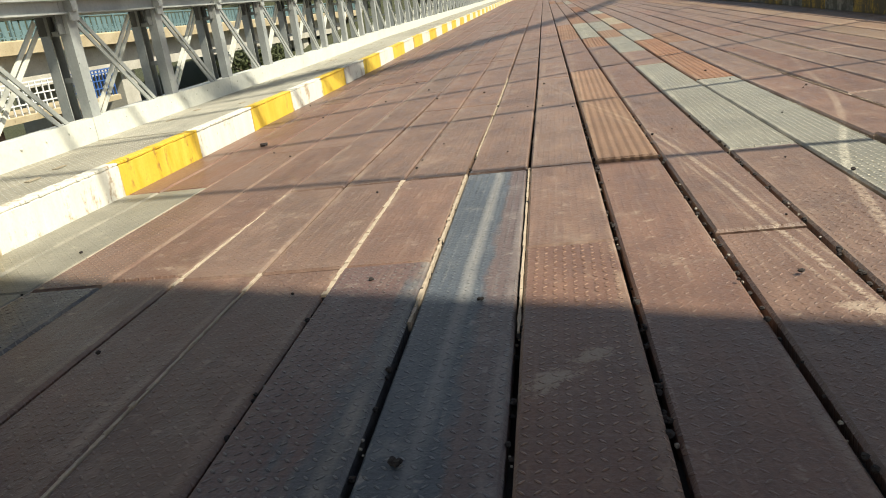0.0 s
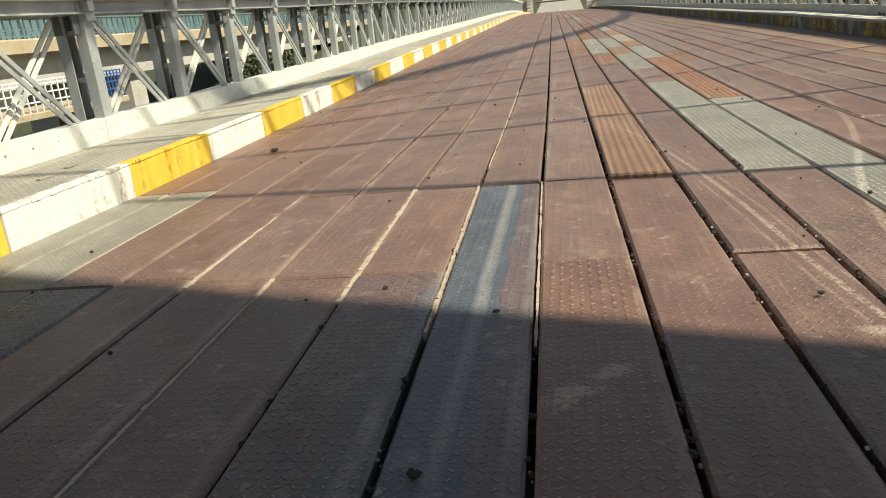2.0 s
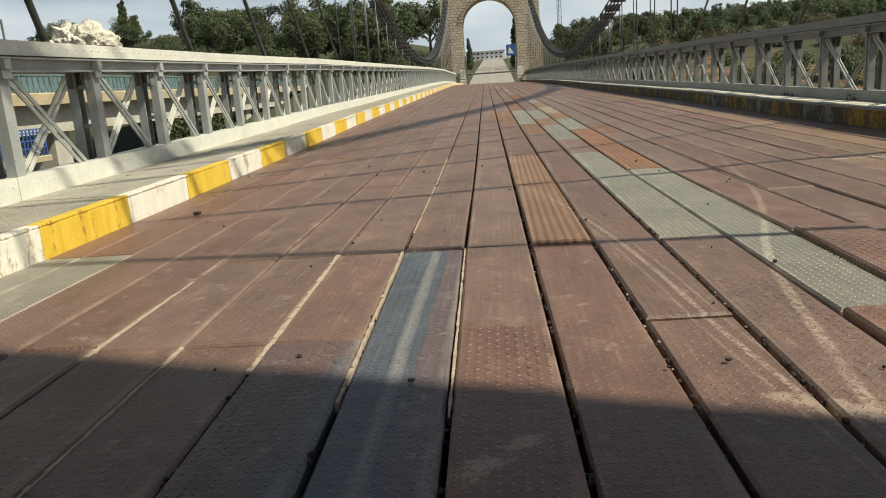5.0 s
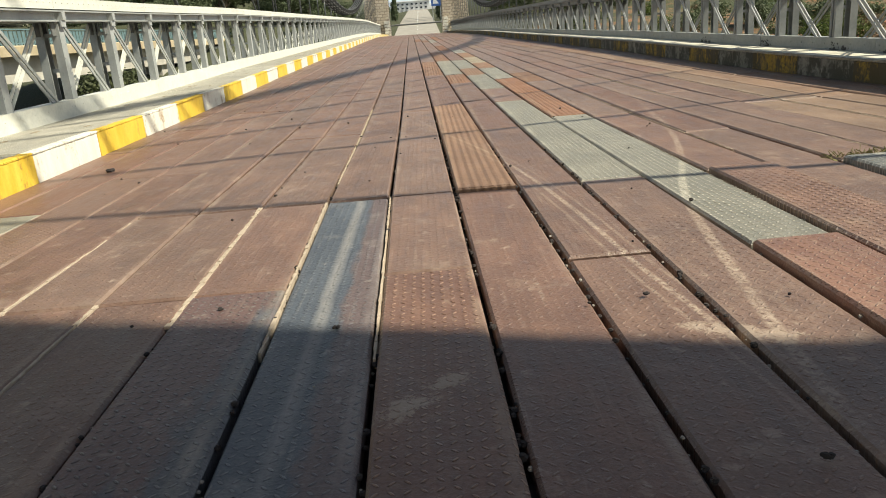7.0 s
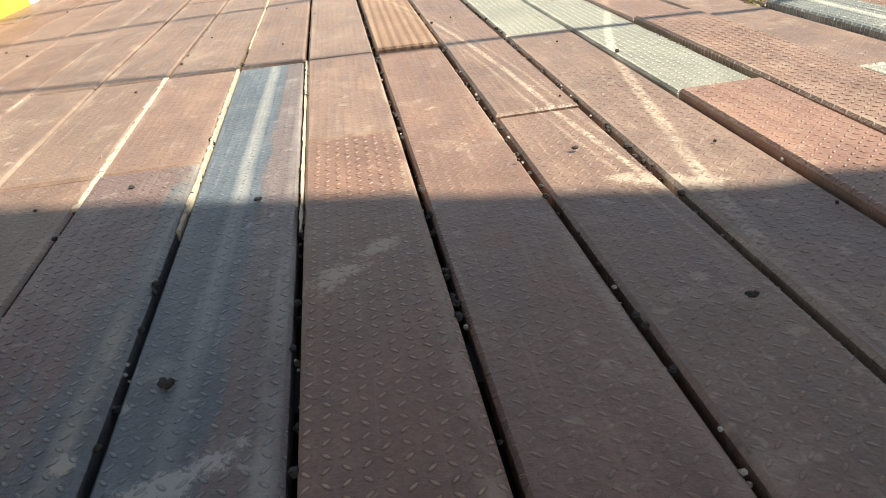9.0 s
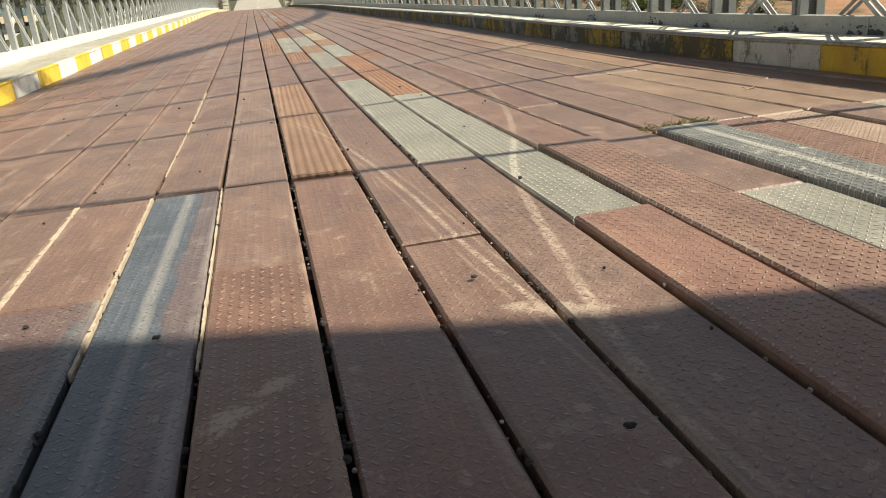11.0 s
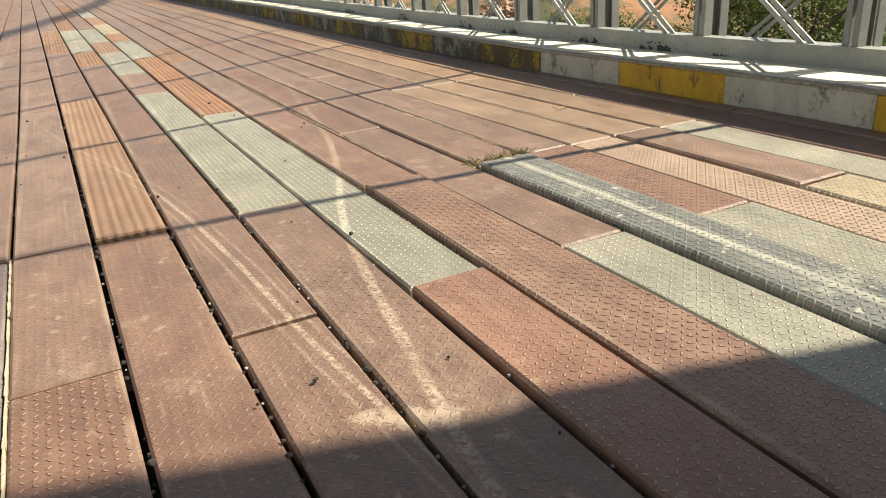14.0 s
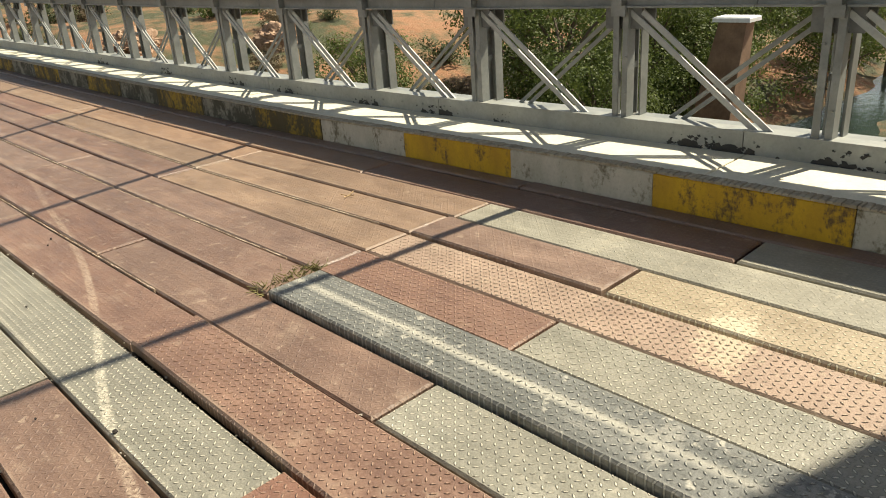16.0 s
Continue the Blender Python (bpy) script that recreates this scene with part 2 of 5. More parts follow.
def plain(name, a, c, rough=0.7, scale=6.0, bump=0.3, metal=0.0, spots=None, spot_at=0.62, dist=0.004, sx=1.0, sy=1.0, sz=1.0, spot_scale=5.0):
    """A surface of two tones with grain, and spots (rust, moss, dirt) of a third."""
    m, nt, b = material(name, rough, metal)
    pos = nd(nt, "ShaderNodeNewGeometry").outputs["Position"]
    v = stretch(nt, pos, sx, sy, sz)
    n1, n2 = noi(nt, v, scale, 6, 0.65), noi(nt, pos, scale * 9, 4, 0.7)
    col = mix(nt, ramp(nt, n1, 0.3, 0.7), rgb(*a), rgb(*c))
    col = mix(nt, ramp(nt, n2, 0.45, 0.75, 0, 0.3), col, rgb(*[x * 0.6 for x in a]))
    if spots:
        k = mth(nt, 'ADD', mth(nt, 'MULTIPLY', noi(nt, v, spot_scale, 7, 0.75), 0.7), mth(nt, 'MULTIPLY', noi(nt, pos, spot_scale * 6, 4, 0.7), 0.3))
        col = mix(nt, ramp(nt, k, spot_at - 0.03, spot_at + 0.05, 0, 0.92), col, rgb(*spots))
    nt.links.new(col, b.inputs["Base Color"])
    nt.links.new(ramp(nt, n1, 0.3, 0.7, rough - 0.1, min(1, rough + 0.12)), b.inputs["Roughness"])
    h = mth(nt, 'MULTIPLY_ADD', n2, 0.4, n1)
    nt.links.new(nd(nt, "ShaderNodeBump", {"Strength": bump, "Distance": dist, "Height": h}).outputs[0], b.inputs["Normal"])
    return m


RED_SMOOTH = plank_material("red_brown_steel", (0.162, 0.093, 0.067), (0.265, 0.160, 0.116), relief=0.22, worn=0.85, tips=0.14, rough=0.44, dust=(0.42, 0.33, 0.25))
BROWN_SMOOTH = plank_material("tan_brown_steel", (0.21, 0.128, 0.082), (0.315, 0.20, 0.13), relief=0.2, worn=0.65, tips=0.08, rough=0.48)
RED_TREAD = plank_material("red_tread_steel", (0.175, 0.093, 0.066), (0.28, 0.158, 0.110), relief=0.6, worn=0.55, tips=0.6, rough=0.44)
GREY_TREAD = plank_material("grey_tread_steel", (0.20, 0.19, 0.15), (0.31, 0.29, 0.235), relief=0.6, worn=0.5, tips=1.0, dust=(0.56, 0.51, 0.41), rough=0.48)
TAN_TREAD = plank_material("tan_tread_steel", (0.28, 0.22, 0.145), (0.41, 0.335, 0.23), relief=0.6, worn=0.6, tips=0.95, dust=(0.58, 0.50, 0.37), rough=0.5)
ORANGE_RIBBED = plank_material("orange_ribbed_steel", (0.23, 0.115, 0.065), (0.32, 0.17, 0.098), relief=0.4, rib=0.2, worn=0.4, tips=0.2)
BLUE_WORN = plank_material("blue_grey_worn_steel", (0.06, 0.073, 0.092), (0.125, 0.145, 0.165), relief=0.6, worn=0.85, streak=-0.455, red_from=-0.40, tips=0.35, dust=(0.40, 0.37, 0.33), rough=0.42)
SLATE_TREAD = plank_material("slate_tread_steel", (0.095, 0.088, 0.088), (0.17, 0.155, 0.148), relief=0.6, worn=0.6, tips=0.45, rough=0.45, dust=(0.4, 0.35, 0.28))
SLATE_RED = plank_material("slate_and_red_tread_steel", (0.07, 0.078, 0.092), (0.135, 0.140, 0.15), relief=0.6, worn=0.6, tips=0.4, rough=0.42, dust=(0.4, 0.35, 0.28), red_until=-0.73)
GREY_STRIPED = plank_material("grey_striped_steel", (0.12, 0.125, 0.115), (0.225, 0.225, 0.205), relief=0.55, rib=0.06, worn=0.95, streak=2.02, tips=0.55, dust=(0.66, 0.62, 0.52), rough=0.45)
GREY_SMOOTH = plank_material("grey_smooth_steel", (0.22, 0.205, 0.16), (0.33, 0.31, 0.25), relief=0.3, worn=0.7, tips=0.2, dust=(0.5, 0.44, 0.33), rough=0.55)
WALK_STEEL = plank_material("walkway_tread_steel", (0.34, 0.32, 0.25), (0.52, 0.48, 0.38), relief=2.2, worn=0.6, tips=1.0, dust=(0.62, 0.55, 0.42), pitch=0.042)
WALK_PALE = plain("walkway_pale_paint", (0.58, 0.55, 0.43), (0.72, 0.68, 0.55), 0.75, 5, 0.3, spots=(0.25, 0.2, 0.13), spot_at=0.66)
UNDER = plain("dark_underdeck_steel", (0.02, 0.017, 0.014), (0.045, 0.035, 0.028), 0.9)
SAND = plain("packed_sand", (0.38, 0.30, 0.22), (0.54, 0.45, 0.34), 0.95, 30, 0.8, spots=(0.1, 0.07, 0.05), spot_at=0.68, spot_scale=20)
STONE_CHIP = plain("pebble_stone", (0.22, 0.19, 0.15), (0.5, 0.46, 0.4), 0.9, 60)
CLOD = plain("dark_clod", (0.015, 0.012, 0.012), (0.05, 0.04, 0.035), 0.95, 60)
TWIG = plain("dry_twig", (0.3, 0.2, 0.1), (0.5, 0.36, 0.2), 0.9, 40)
WEED = plain("dry_weed", (0.10, 0.10, 0.03), (0.22, 0.19, 0.07), 0.8, 40)
KERB_WHITE = plain("kerb_white_paint", (0.70, 0.67, 0.56), (0.84, 0.81, 0.71), 0.6, 7, 0.5, spots=(0.36, 0.24, 0.13), spot_at=0.565, sy=1.6, sz=0.3, spot_scale=4.5)
KERB_YELLOW = plain("kerb_yellow_paint", (0.66, 0.42, 0.03), (0.80, 0.57, 0.08), 0.55, 7, 0.5, spots=(0.30, 0.15, 0.05), spot_at=0.58, sy=1.6, sz=0.3, spot_scale=4)
KERB_WHITE_OLD = plain("old_kerb_white_paint", (0.36, 0.34, 0.27), (0.56, 0.53, 0.45), 0.7, 6, 0.6, spots=(0.12, 0.10, 0.055), spot_at=0.55, sz=0.5, spot_scale=5)
KERB_YELLOW_OLD = plain("old_kerb_yellow_paint", (0.42, 0.24, 0.01), (0.62, 0.38, 0.02), 0.65, 6, 0.6, spots=(0.09, 0.055, 0.025), spot_at=0.55, sz=0.4, spot_scale=5)
KERB_WHITE_DIRTY = plain("mossy_kerb_white_paint", (0.16, 0.15, 0.115), (0.30, 0.28, 0.225), 0.8, 6, 0.7, spots=(0.045, 0.042, 0.024), spot_at=0.47, sz=0.5, spot_scale=4)
KERB_YELLOW_DIRTY = plain("mossy_kerb_yellow_paint", (0.26, 0.16, 0.014), (0.44, 0.28, 0.02), 0.75, 6, 0.7, spots=(0.05, 0.042, 0.02), spot_at=0.46, sz=0.4, spot_scale=4)
# truss grey with the shade of the right side put into its colour
STEEL_SHADED = plain("shaded_grey_steel", (0.16, 0.17, 0.162), (0.27, 0.28, 0.265), 0.5, 4, 0.25, spots=(0.10, 0.07, 0.05), spot_at=0.66)
KERB_LIP = plain("kerb_lip_rust", (0.24, 0.19, 0.12), (0.46, 0.41, 0.31), 0.85, 20, 0.9, spots=(0.06, 0.035, 0.02), spot_at=0.6, spot_scale=12)
# the same grey lightened where the sun strikes the truss
STEEL_LIT = plain("sunlit_grey_painted_steel", (0.29, 0.305, 0.295), (0.43, 0.44, 0.42), 0.48, 4, 0.25, spots=(0.20, 0.15, 0.10), spot_at=0.66, sz=0.4)
STEEL = plain("grey_painted_steel", (0.27, 0.285, 0.27), (0.40, 0.41, 0.385), 0.48, 4, 0.25, spots=(0.20, 0.15, 0.10), spot_at=0.68, sz=0.4)
STEEL_PALE = plain("pale_painted_steel", (0.60, 0.60, 0.52), (0.74, 0.73, 0.64), 0.5, 4, 0.25, spots=(0.26, 0.19, 0.12), spot_at=0.67)
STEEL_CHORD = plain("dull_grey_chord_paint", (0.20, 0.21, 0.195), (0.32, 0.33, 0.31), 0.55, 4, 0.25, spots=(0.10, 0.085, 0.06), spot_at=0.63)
STEEL_DARK = plain("weathered_dark_steel", (0.10, 0.105, 0.10), (0.19, 0.195, 0.185), 0.6, 5, 0.3, spots=(0.06, 0.04, 0.03), spot_at=0.62)
TAR = plain("black_tar_blots", (0.012, 0.012, 0.012), (0.03, 0.03, 0.028), 0.6, 30)
CABLE = plain("dark_cable_steel", (0.05, 0.052, 0.05), (0.11, 0.11, 0.105), 0.5, 30, 0.5, metal=0.3)
ROD = plain("grey_rod_steel", (0.08, 0.085, 0.085), (0.17, 0.175, 0.17), 0.45, 20, 0.3, metal=0.3)
CONCRETE = plain("pale_concrete", (0.42, 0.39, 0.32), (0.58, 0.55, 0.47), 0.85, 1.2, 0.4, spots=(0.3, 0.25, 0.17), spot_at=0.6)
CONCRETE_TAN = plain("tan_concrete", (0.40, 0.32, 0.19), (0.54, 0.45, 0.30), 0.85, 1.0, 0.4, spots=(0.22, 0.17, 0.1), spot_at=0.6)
TEAL = plain("teal_painted_panel", (0.10, 0.17, 0.18), (0.17, 0.26, 0.27), 0.5, 2, 0.2)
BLUE_PAINT = plain("blue_painted_steel", (0.03, 0.09, 0.30), (0.06, 0.15, 0.42), 0.5, 3)
WHITE = plain("white_wall_paint", (0.70, 0.70, 0.69), (0.80, 0.80, 0.79), 0.8, 0.6, 0.1)
DARK_GLASS = plain("dark_window_glass", (0.02, 0.03, 0.04), (0.05, 0.06, 0.07), 0.15, 1)
ROAD_PALE = plain("pale_dusty_asphalt", (0.27, 0.25, 0.21), (0.40, 0.37, 0.32), 0.9, 0.7, 0.5, spots=(0.2, 0.18, 0.15), spot_at=0.62)
ASPHALT = plain("worn_asphalt", (0.17, 0.16, 0.14), (0.27, 0.25, 0.22), 0.9, 0.7, 0.5, spots=(0.11, 0.10, 0.09), spot_at=0.6)
ROCK = plain("pale_limestone", (0.52, 0.48, 0.38), (0.74, 0.70, 0.60), 0.9, 0.5, 1.0, spots=(0.16, 0.14, 0.09), spot_at=0.56, dist=0.2, spot_scale=0.8)
BOULDER = plain("reddish_bank_rock", (0.26, 0.16, 0.10), (0.42, 0.29, 0.20), 0.9, 0.8, 1.0, spots=(0.14, 0.10, 0.07), spot_at=0.58, dist=0.1, spot_scale=1.5)
BROWN_PIER = plain("brown_weathered_concrete", (0.17, 0.10, 0.06), (0.30, 0.19, 0.12), 0.9, 1.5, 0.5)
BARK = plain("tree_bark", (0.07, 0.05, 0.035), (0.14, 0.105, 0.075), 0.9, 8, 0.8, dist=0.02)
LINE_PAINT = plain("white_road_paint", (0.6, 0.6, 0.58), (0.75, 0.75, 0.72), 0.7, 5)


def leaf_material(name, a, c):
    m, nt, b = material(name, 0.6)
    pos = nd(nt, "ShaderNodeNewGeometry").outputs["Position"]
    isl = nd(nt, "ShaderNodeNewGeometry").outputs["Random Per Island"]
    col = mix(nt, isl, rgb(*a), rgb(*c))
    col = mix(nt, ramp(nt, noi(nt, pos, 0.35, 3), 0.35, 0.65, 0, 0.5), col, rgb(a[0] * 1.5, a[1] * 1.2, a[2]))
    nt.links.new(col, b.inputs["Base Color"])
    b.inputs["Specular IOR Level"].default_value = 0.25
    glow = nd(nt, "ShaderNodeBsdfTranslucent", {"Color": col})          # light that passes through the leaves
    both = nd(nt, "ShaderNodeMixShader", {0: 0.38, 1: b.outputs[0], 2: glow.outputs[0]})
    nt.links.new(both.outputs[0], nt.nodes["Material Output"].inputs["Surface"])
    return m


LEAF_DARK = leaf_material("dark_foliage", (0.058, 0.08, 0.042), (0.145, 0.18, 0.095))
LEAF_OLIVE = leaf_material("olive_foliage", (0.068, 0.086, 0.042), (0.16, 0.19, 0.095))
LEAF_BRIGHT = leaf_material("bright_scrub_foliage", (0.05, 0.075, 0.018), (0.13, 0.17, 0.045))
LEAF_DRY = leaf_material("dry_scrub_twigs", (0.10, 0.08, 0.05), (0.24, 0.20, 0.13))


def stone_material():
    m, nt, b = material("tower_stone", 0.9)
    tc = nd(nt, "ShaderNodeNewGeometry").outputs["Position"]
    s = nd(nt, "ShaderNodeSeparateXYZ", {0: tc}).outputs
    v = nd(nt, "ShaderNodeCombineXYZ", {0: mth(nt, 'ADD', s[0], s[1]), 1: s[2], 2: 0.0}).outputs[0]
    wob = nd(nt, "ShaderNodeTexNoise", {"Vector": tc, "Scale": 1.4, "Detail": 3.0}).outputs[1]
    v = nd(nt, "ShaderNodeVectorMath", {0: v, 1: nd(nt, "ShaderNodeVectorMath", {0: wob, "Scale": 0.16}, operation='SCALE').outputs[0]}, operation='ADD').outputs[0]
    br = nd(nt, "ShaderNodeTexBrick", {"Vector": v, "Color1": rgb(0.66, 0.57, 0.43), "Color2": rgb(0.48, 0.39, 0.28), "Mortar": rgb(0.22, 0.175, 0.125), "Scale": 1.0,
                                       "Mortar Size": 0.035, "Mortar Smooth": 0.3, "Brick Width": 0.52, "Row Height": 0.30})
    col = mix(nt, ramp(nt, noi(nt, tc, 1.1, 6, 0.7), 0.3, 0.7, 0, 0.5), br.outputs[0], rgb(0.52, 0.46, 0.36))
    nt.links.new(col, b.inputs["Base Color"])
    h = mth(nt, 'MULTIPLY_ADD', br.outputs[1], -1.0, noi(nt, tc, 7, 5))
    nt.links.new(nd(nt, "ShaderNodeBump", {"Strength": 0.9, "Distance": 0.05, "Height": h}).outputs[0], b.inputs["Normal"])
    return m


STONE = stone_material()


def ground_material():
    m, nt, b = material("river_valley_ground", 0.95)
    pos = nd(nt, "ShaderNodeNewGeometry").outputs["Position"]
    n1, n2, n3 = noi(nt, pos, 0.06, 6), noi(nt, pos, 0.5, 6, 0.7), noi(nt, pos, 4, 5, 0.7)
    earth = mix(nt, ramp(nt, n2, 0.3, 0.7), rgb(0.23, 0.105, 0.05), rgb(0.36, 0.20, 0.11))
    # undergrowth green, darkened to carry the shade between the far trees
    shaded_grass = mix(nt, ramp(nt, n3, 0.3, 0.7), rgb(0.030, 0.038, 0.015), rgb(0.075, 0.078, 0.034))
    s = nd(nt, "ShaderNodeSeparateXYZ", {0: pos}).outputs
    k = mth(nt, 'ADD', mth(nt, 'MULTIPLY', n2, 0.5), mth(nt, 'MULTIPLY', n1, 0.5))
    k = mth(nt, 'ADD', mth(nt, 'ADD', k, ramp(nt, s[0], 5, -12, 0, 0.2)), ramp(nt, s[1], 70, 105, 0.03, 0.24))
    col = mix(nt, ramp(nt, k, 0.48, 0.58), earth, shaded_grass)
    col = mix(nt, ramp(nt, noi(nt, pos, 9, 4), 0.6, 0.75, 0, 0.5), col, rgb(0.4, 0.33, 0.24))
    nt.links.new(col, b.inputs["Base Color"])
    nt.links.new(nd(nt, "ShaderNodeBump", {"Strength": 0.8, "Distance": 0.15, "Height": n3}).outputs[0], b.inputs["Normal"])
    return m


GROUND = ground_material()


def water_material():
    m, nt, b = material("river_water", 0.06)
    pos = nd(nt, "ShaderNodeNewGeometry").outputs["Position"]
    b.inputs["Base Color"].default_value = rgb(0.03, 0.045, 0.04)
    nt.links.new(nd(nt, "ShaderNodeBump", {"Strength": 0.25, "Distance": 0.1, "Height": noi(nt, stretch(nt, pos, 1, 2.5, 1), 1.2, 4)}).outputs[0], b.inputs["Normal"])
    return m


WATER = water_material()

# ---- mesh helpers ----
def rise(x, y):
    """The bridge's camber and slight twist."""
    ys = (-40, 5, 7, 10, 14, 18, 31, 44, 60, 86, 100)
    zc = float(np.interp(y, ys, (0, 0, 0.02, 0.055, 0.12, 0.16, 0.285, 0.42, 0.52, 0.50, 0.55)))
    tw = float(np.interp(y, (-40, 2, 5, 14, 31, 60, 86), (-0.03, -0.03, 0, 0.02, 0.05, 0.10, 0.05)))
    return zc + tw * (0.6 - x) / 3.3


def shift(y):
    return 0.014 * max(0.0, y - 3.0)


def on_bridge(x, y, z):
    return Vector((x - shift(y), y, z + rise(x, y)))


def mesh_from(name, verts, faces, mat):
    me = bpy.data.meshes.new(name)
    me.from_pydata([tuple(v) for v in verts], [], faces)
    me.materials.append(mat)
    me.update()
    return me


class Build:
    """Collects boxes, bars and tubes into one mesh."""

    def __init__(self):
        self.v, self.f = [], []

    def hexa(self, p):
        i = len(self.v)
        self.v += p
        self.f += [tuple(i + k for k in q) for q in ((0, 3, 2, 1), (4, 5, 6, 7), (0, 1, 5, 4), (1, 2, 6, 5), (2, 3, 7, 6), (3, 0, 4, 7))]

    def box(self, x0, x1, y0, y1, z0, z1, fn=None):
        p = [(x0, y0, z0), (x1, y0, z0), (x1, y1, z0), (x0, y1, z0), (x0, y0, z1), (x1, y0, z1), (x1, y1, z1), (x0, y1, z1)]
        self.hexa([tuple(fn(*q)) if fn else q for q in p])
        return self

    def slab(self, x0, x1, y0, y1, z0, z1, c, fn=None):
        """A box with chamfered upper edges."""
        rings = [(x0, x1, y0, y1, z0), (x0, x1, y0, y1, z1 - c), (x0 + c, x1 - c, y0 + c, y1 - c, z1)]
        i = len(self.v)
        for a, b, d, e, z in rings:
            for q in ((a, d, z), (b, d, z), (b, e, z), (a, e, z)):
                self.v.append(tuple(fn(*q)) if fn else q)
        for r in (0, 4):
            for k in range(4):
                n = (k + 1) % 4
                self.f.append((i + r + k, i + r + n, i + r + 4 + n, i + r + 4 + k))
        self.f += [(i + 8, i + 9, i + 10, i + 11), (i + 3, i + 2, i + 1, i)]
        return self

    def bar(self, a, b, w, h, side=(1, 0, 0)):
        """A flat bar from a to b; w along side, h across it."""
        a, b = Vector(a), Vector(b)
        d = (b - a).normalized()
        s = Vector(side)
        s = (s - d * s.dot(d)).normalized()
        t = d.cross(s)
        s, t = s * w / 2, t * h / 2
        self.hexa([tuple(q) for q in (a - s - t, a + s - t, a + s + t, a - s + t, b - s - t, b + s - t, b + s + t, b - s + t)])
        return self

    def tube(self, pts, r, n=6):
        i, pts = len(self.v), [Vector(p) for p in pts]
        for k, p in enumerate(pts):
            d = (pts[min(k + 1, len(pts) - 1)] - pts[max(k - 1, 0)]).normalized()
            s = d.cross(Vector((0.3, 0.1, 1) if abs(d.z) < 0.9 else (1, 0, 0))).normalized()
            t = d.cross(s)
            rr = r[k] if isinstance(r, (list, tuple)) else r
            for m in range(n):
                a = 2 * math.pi * m / n
                self.v.append(tuple(p + s * rr * math.cos(a) + t * rr * math.sin(a)))
        for k in range(len(pts) - 1):
            for m in range(n):
                q = (m + 1) % n
                self.f.append((i + k * n + m, i + k * n + q, i + k * n + n + q, i + k * n + n + m))
        self.f += [tuple(i + m for m in reversed(range(n))), tuple(i + (len(pts) - 1) * n + m for m in range(n))]
        return self

    def rivet(self, x, y, z, r, axis, sign):
        """A low rivet head on a face that looks along an axis."""
        i = len(self.v)
        for rr, out in ((r, 0.0), (r * 0.6, r * 0.55)):
            for m in range(6):
                a = math.pi * m / 3
                c, s = rr * math.cos(a), rr * math.sin(a)
                self.v.append((x + sign * out, y + c, z + s) if axis == 'x' else (x + c, y + s, z + out))
        for m in range(6):
            q = (m + 1) % 6
            self.f.append((i + m, i + q, i + 6 + q, i + 6 + m))
        self.f.append(tuple(i + 6 + m for m in range(6)))
        return self

    def data(self, name, mat, smooth=False):
        me = mesh_from(name, self.v, self.f, mat)
        if smooth:
            for p in me.polygons:
                p.use_smooth = True
        return me


def part(name, made, mat, parent, label="", kind="", smooth=False):
    ob = new(name, made.data(name, mat, smooth) if isinstance(made, Build) else made)
    ob.parent = parent
    ob.matrix_parent_inverse = parent.matrix_basis.inverted()
    return tagged(ob, label, kind=kind)


def thing(name, label, category, at=(0, 0, 0), group="", kind=""):
    ob = new(name)
    ob.empty_display_size = 0.1
    ob.matrix_world = Matrix.Translation(at)
    return tagged(ob, label, category, group, kind)


XL, XR = -2.70, 3.87                  # kerb faces
TL, TR = -3.50, 4.42                  # inner faces of the trusses
PITCH = 0.31                          # plank to plank
END = 88.0

# ---- terrain ----
def ground_z(x, y):
    far = np.interp(y, (-60, -14, -6, 2, 14, 30, 50, 76, 90, 130, 260, 600, 1500), (1.0, -0.4, -1.5, -7, -9.6, -8.2, -6, -3, -0.4, 2, 8.0, 14, 14))
    side = abs(x - 0.5)
    hill = np.interp(y, (20, 70, 110, 160, 260, 1500), (0, 1.5, 5, 9, 14, 12)) * np.interp(side, (9, 30, 90, 200), (0, 0.35, 0.8, 1.0))
    if x > 0:
        hill *= np.interp(y, (60, 160, 400), (0.45, 0.45, 0.8))
        bank = np.interp(y, (14, 24, 40, 60), (0, 3.0, 4.5, 3.5)) * np.interp(x, (8, 16, 45, 120), (0, 1, 1, 1.5))
    else:
        bank = np.interp(y, (-5, 10, 30), (0, 1.6, 2.0)) * np.interp(-x, (8, 14, 60), (0, 1, 1.6))
    bumps = noise.noise(Vector((x * 0.05, y * 0.05, 0))) * 1.2 + noise.noise(Vector((x * 0.22, y * 0.22, 3))) * 0.45
    road = np.interp(side, (4.2, 8), (0, 1))
    return float(far + (hill + bank + bumps) * road)


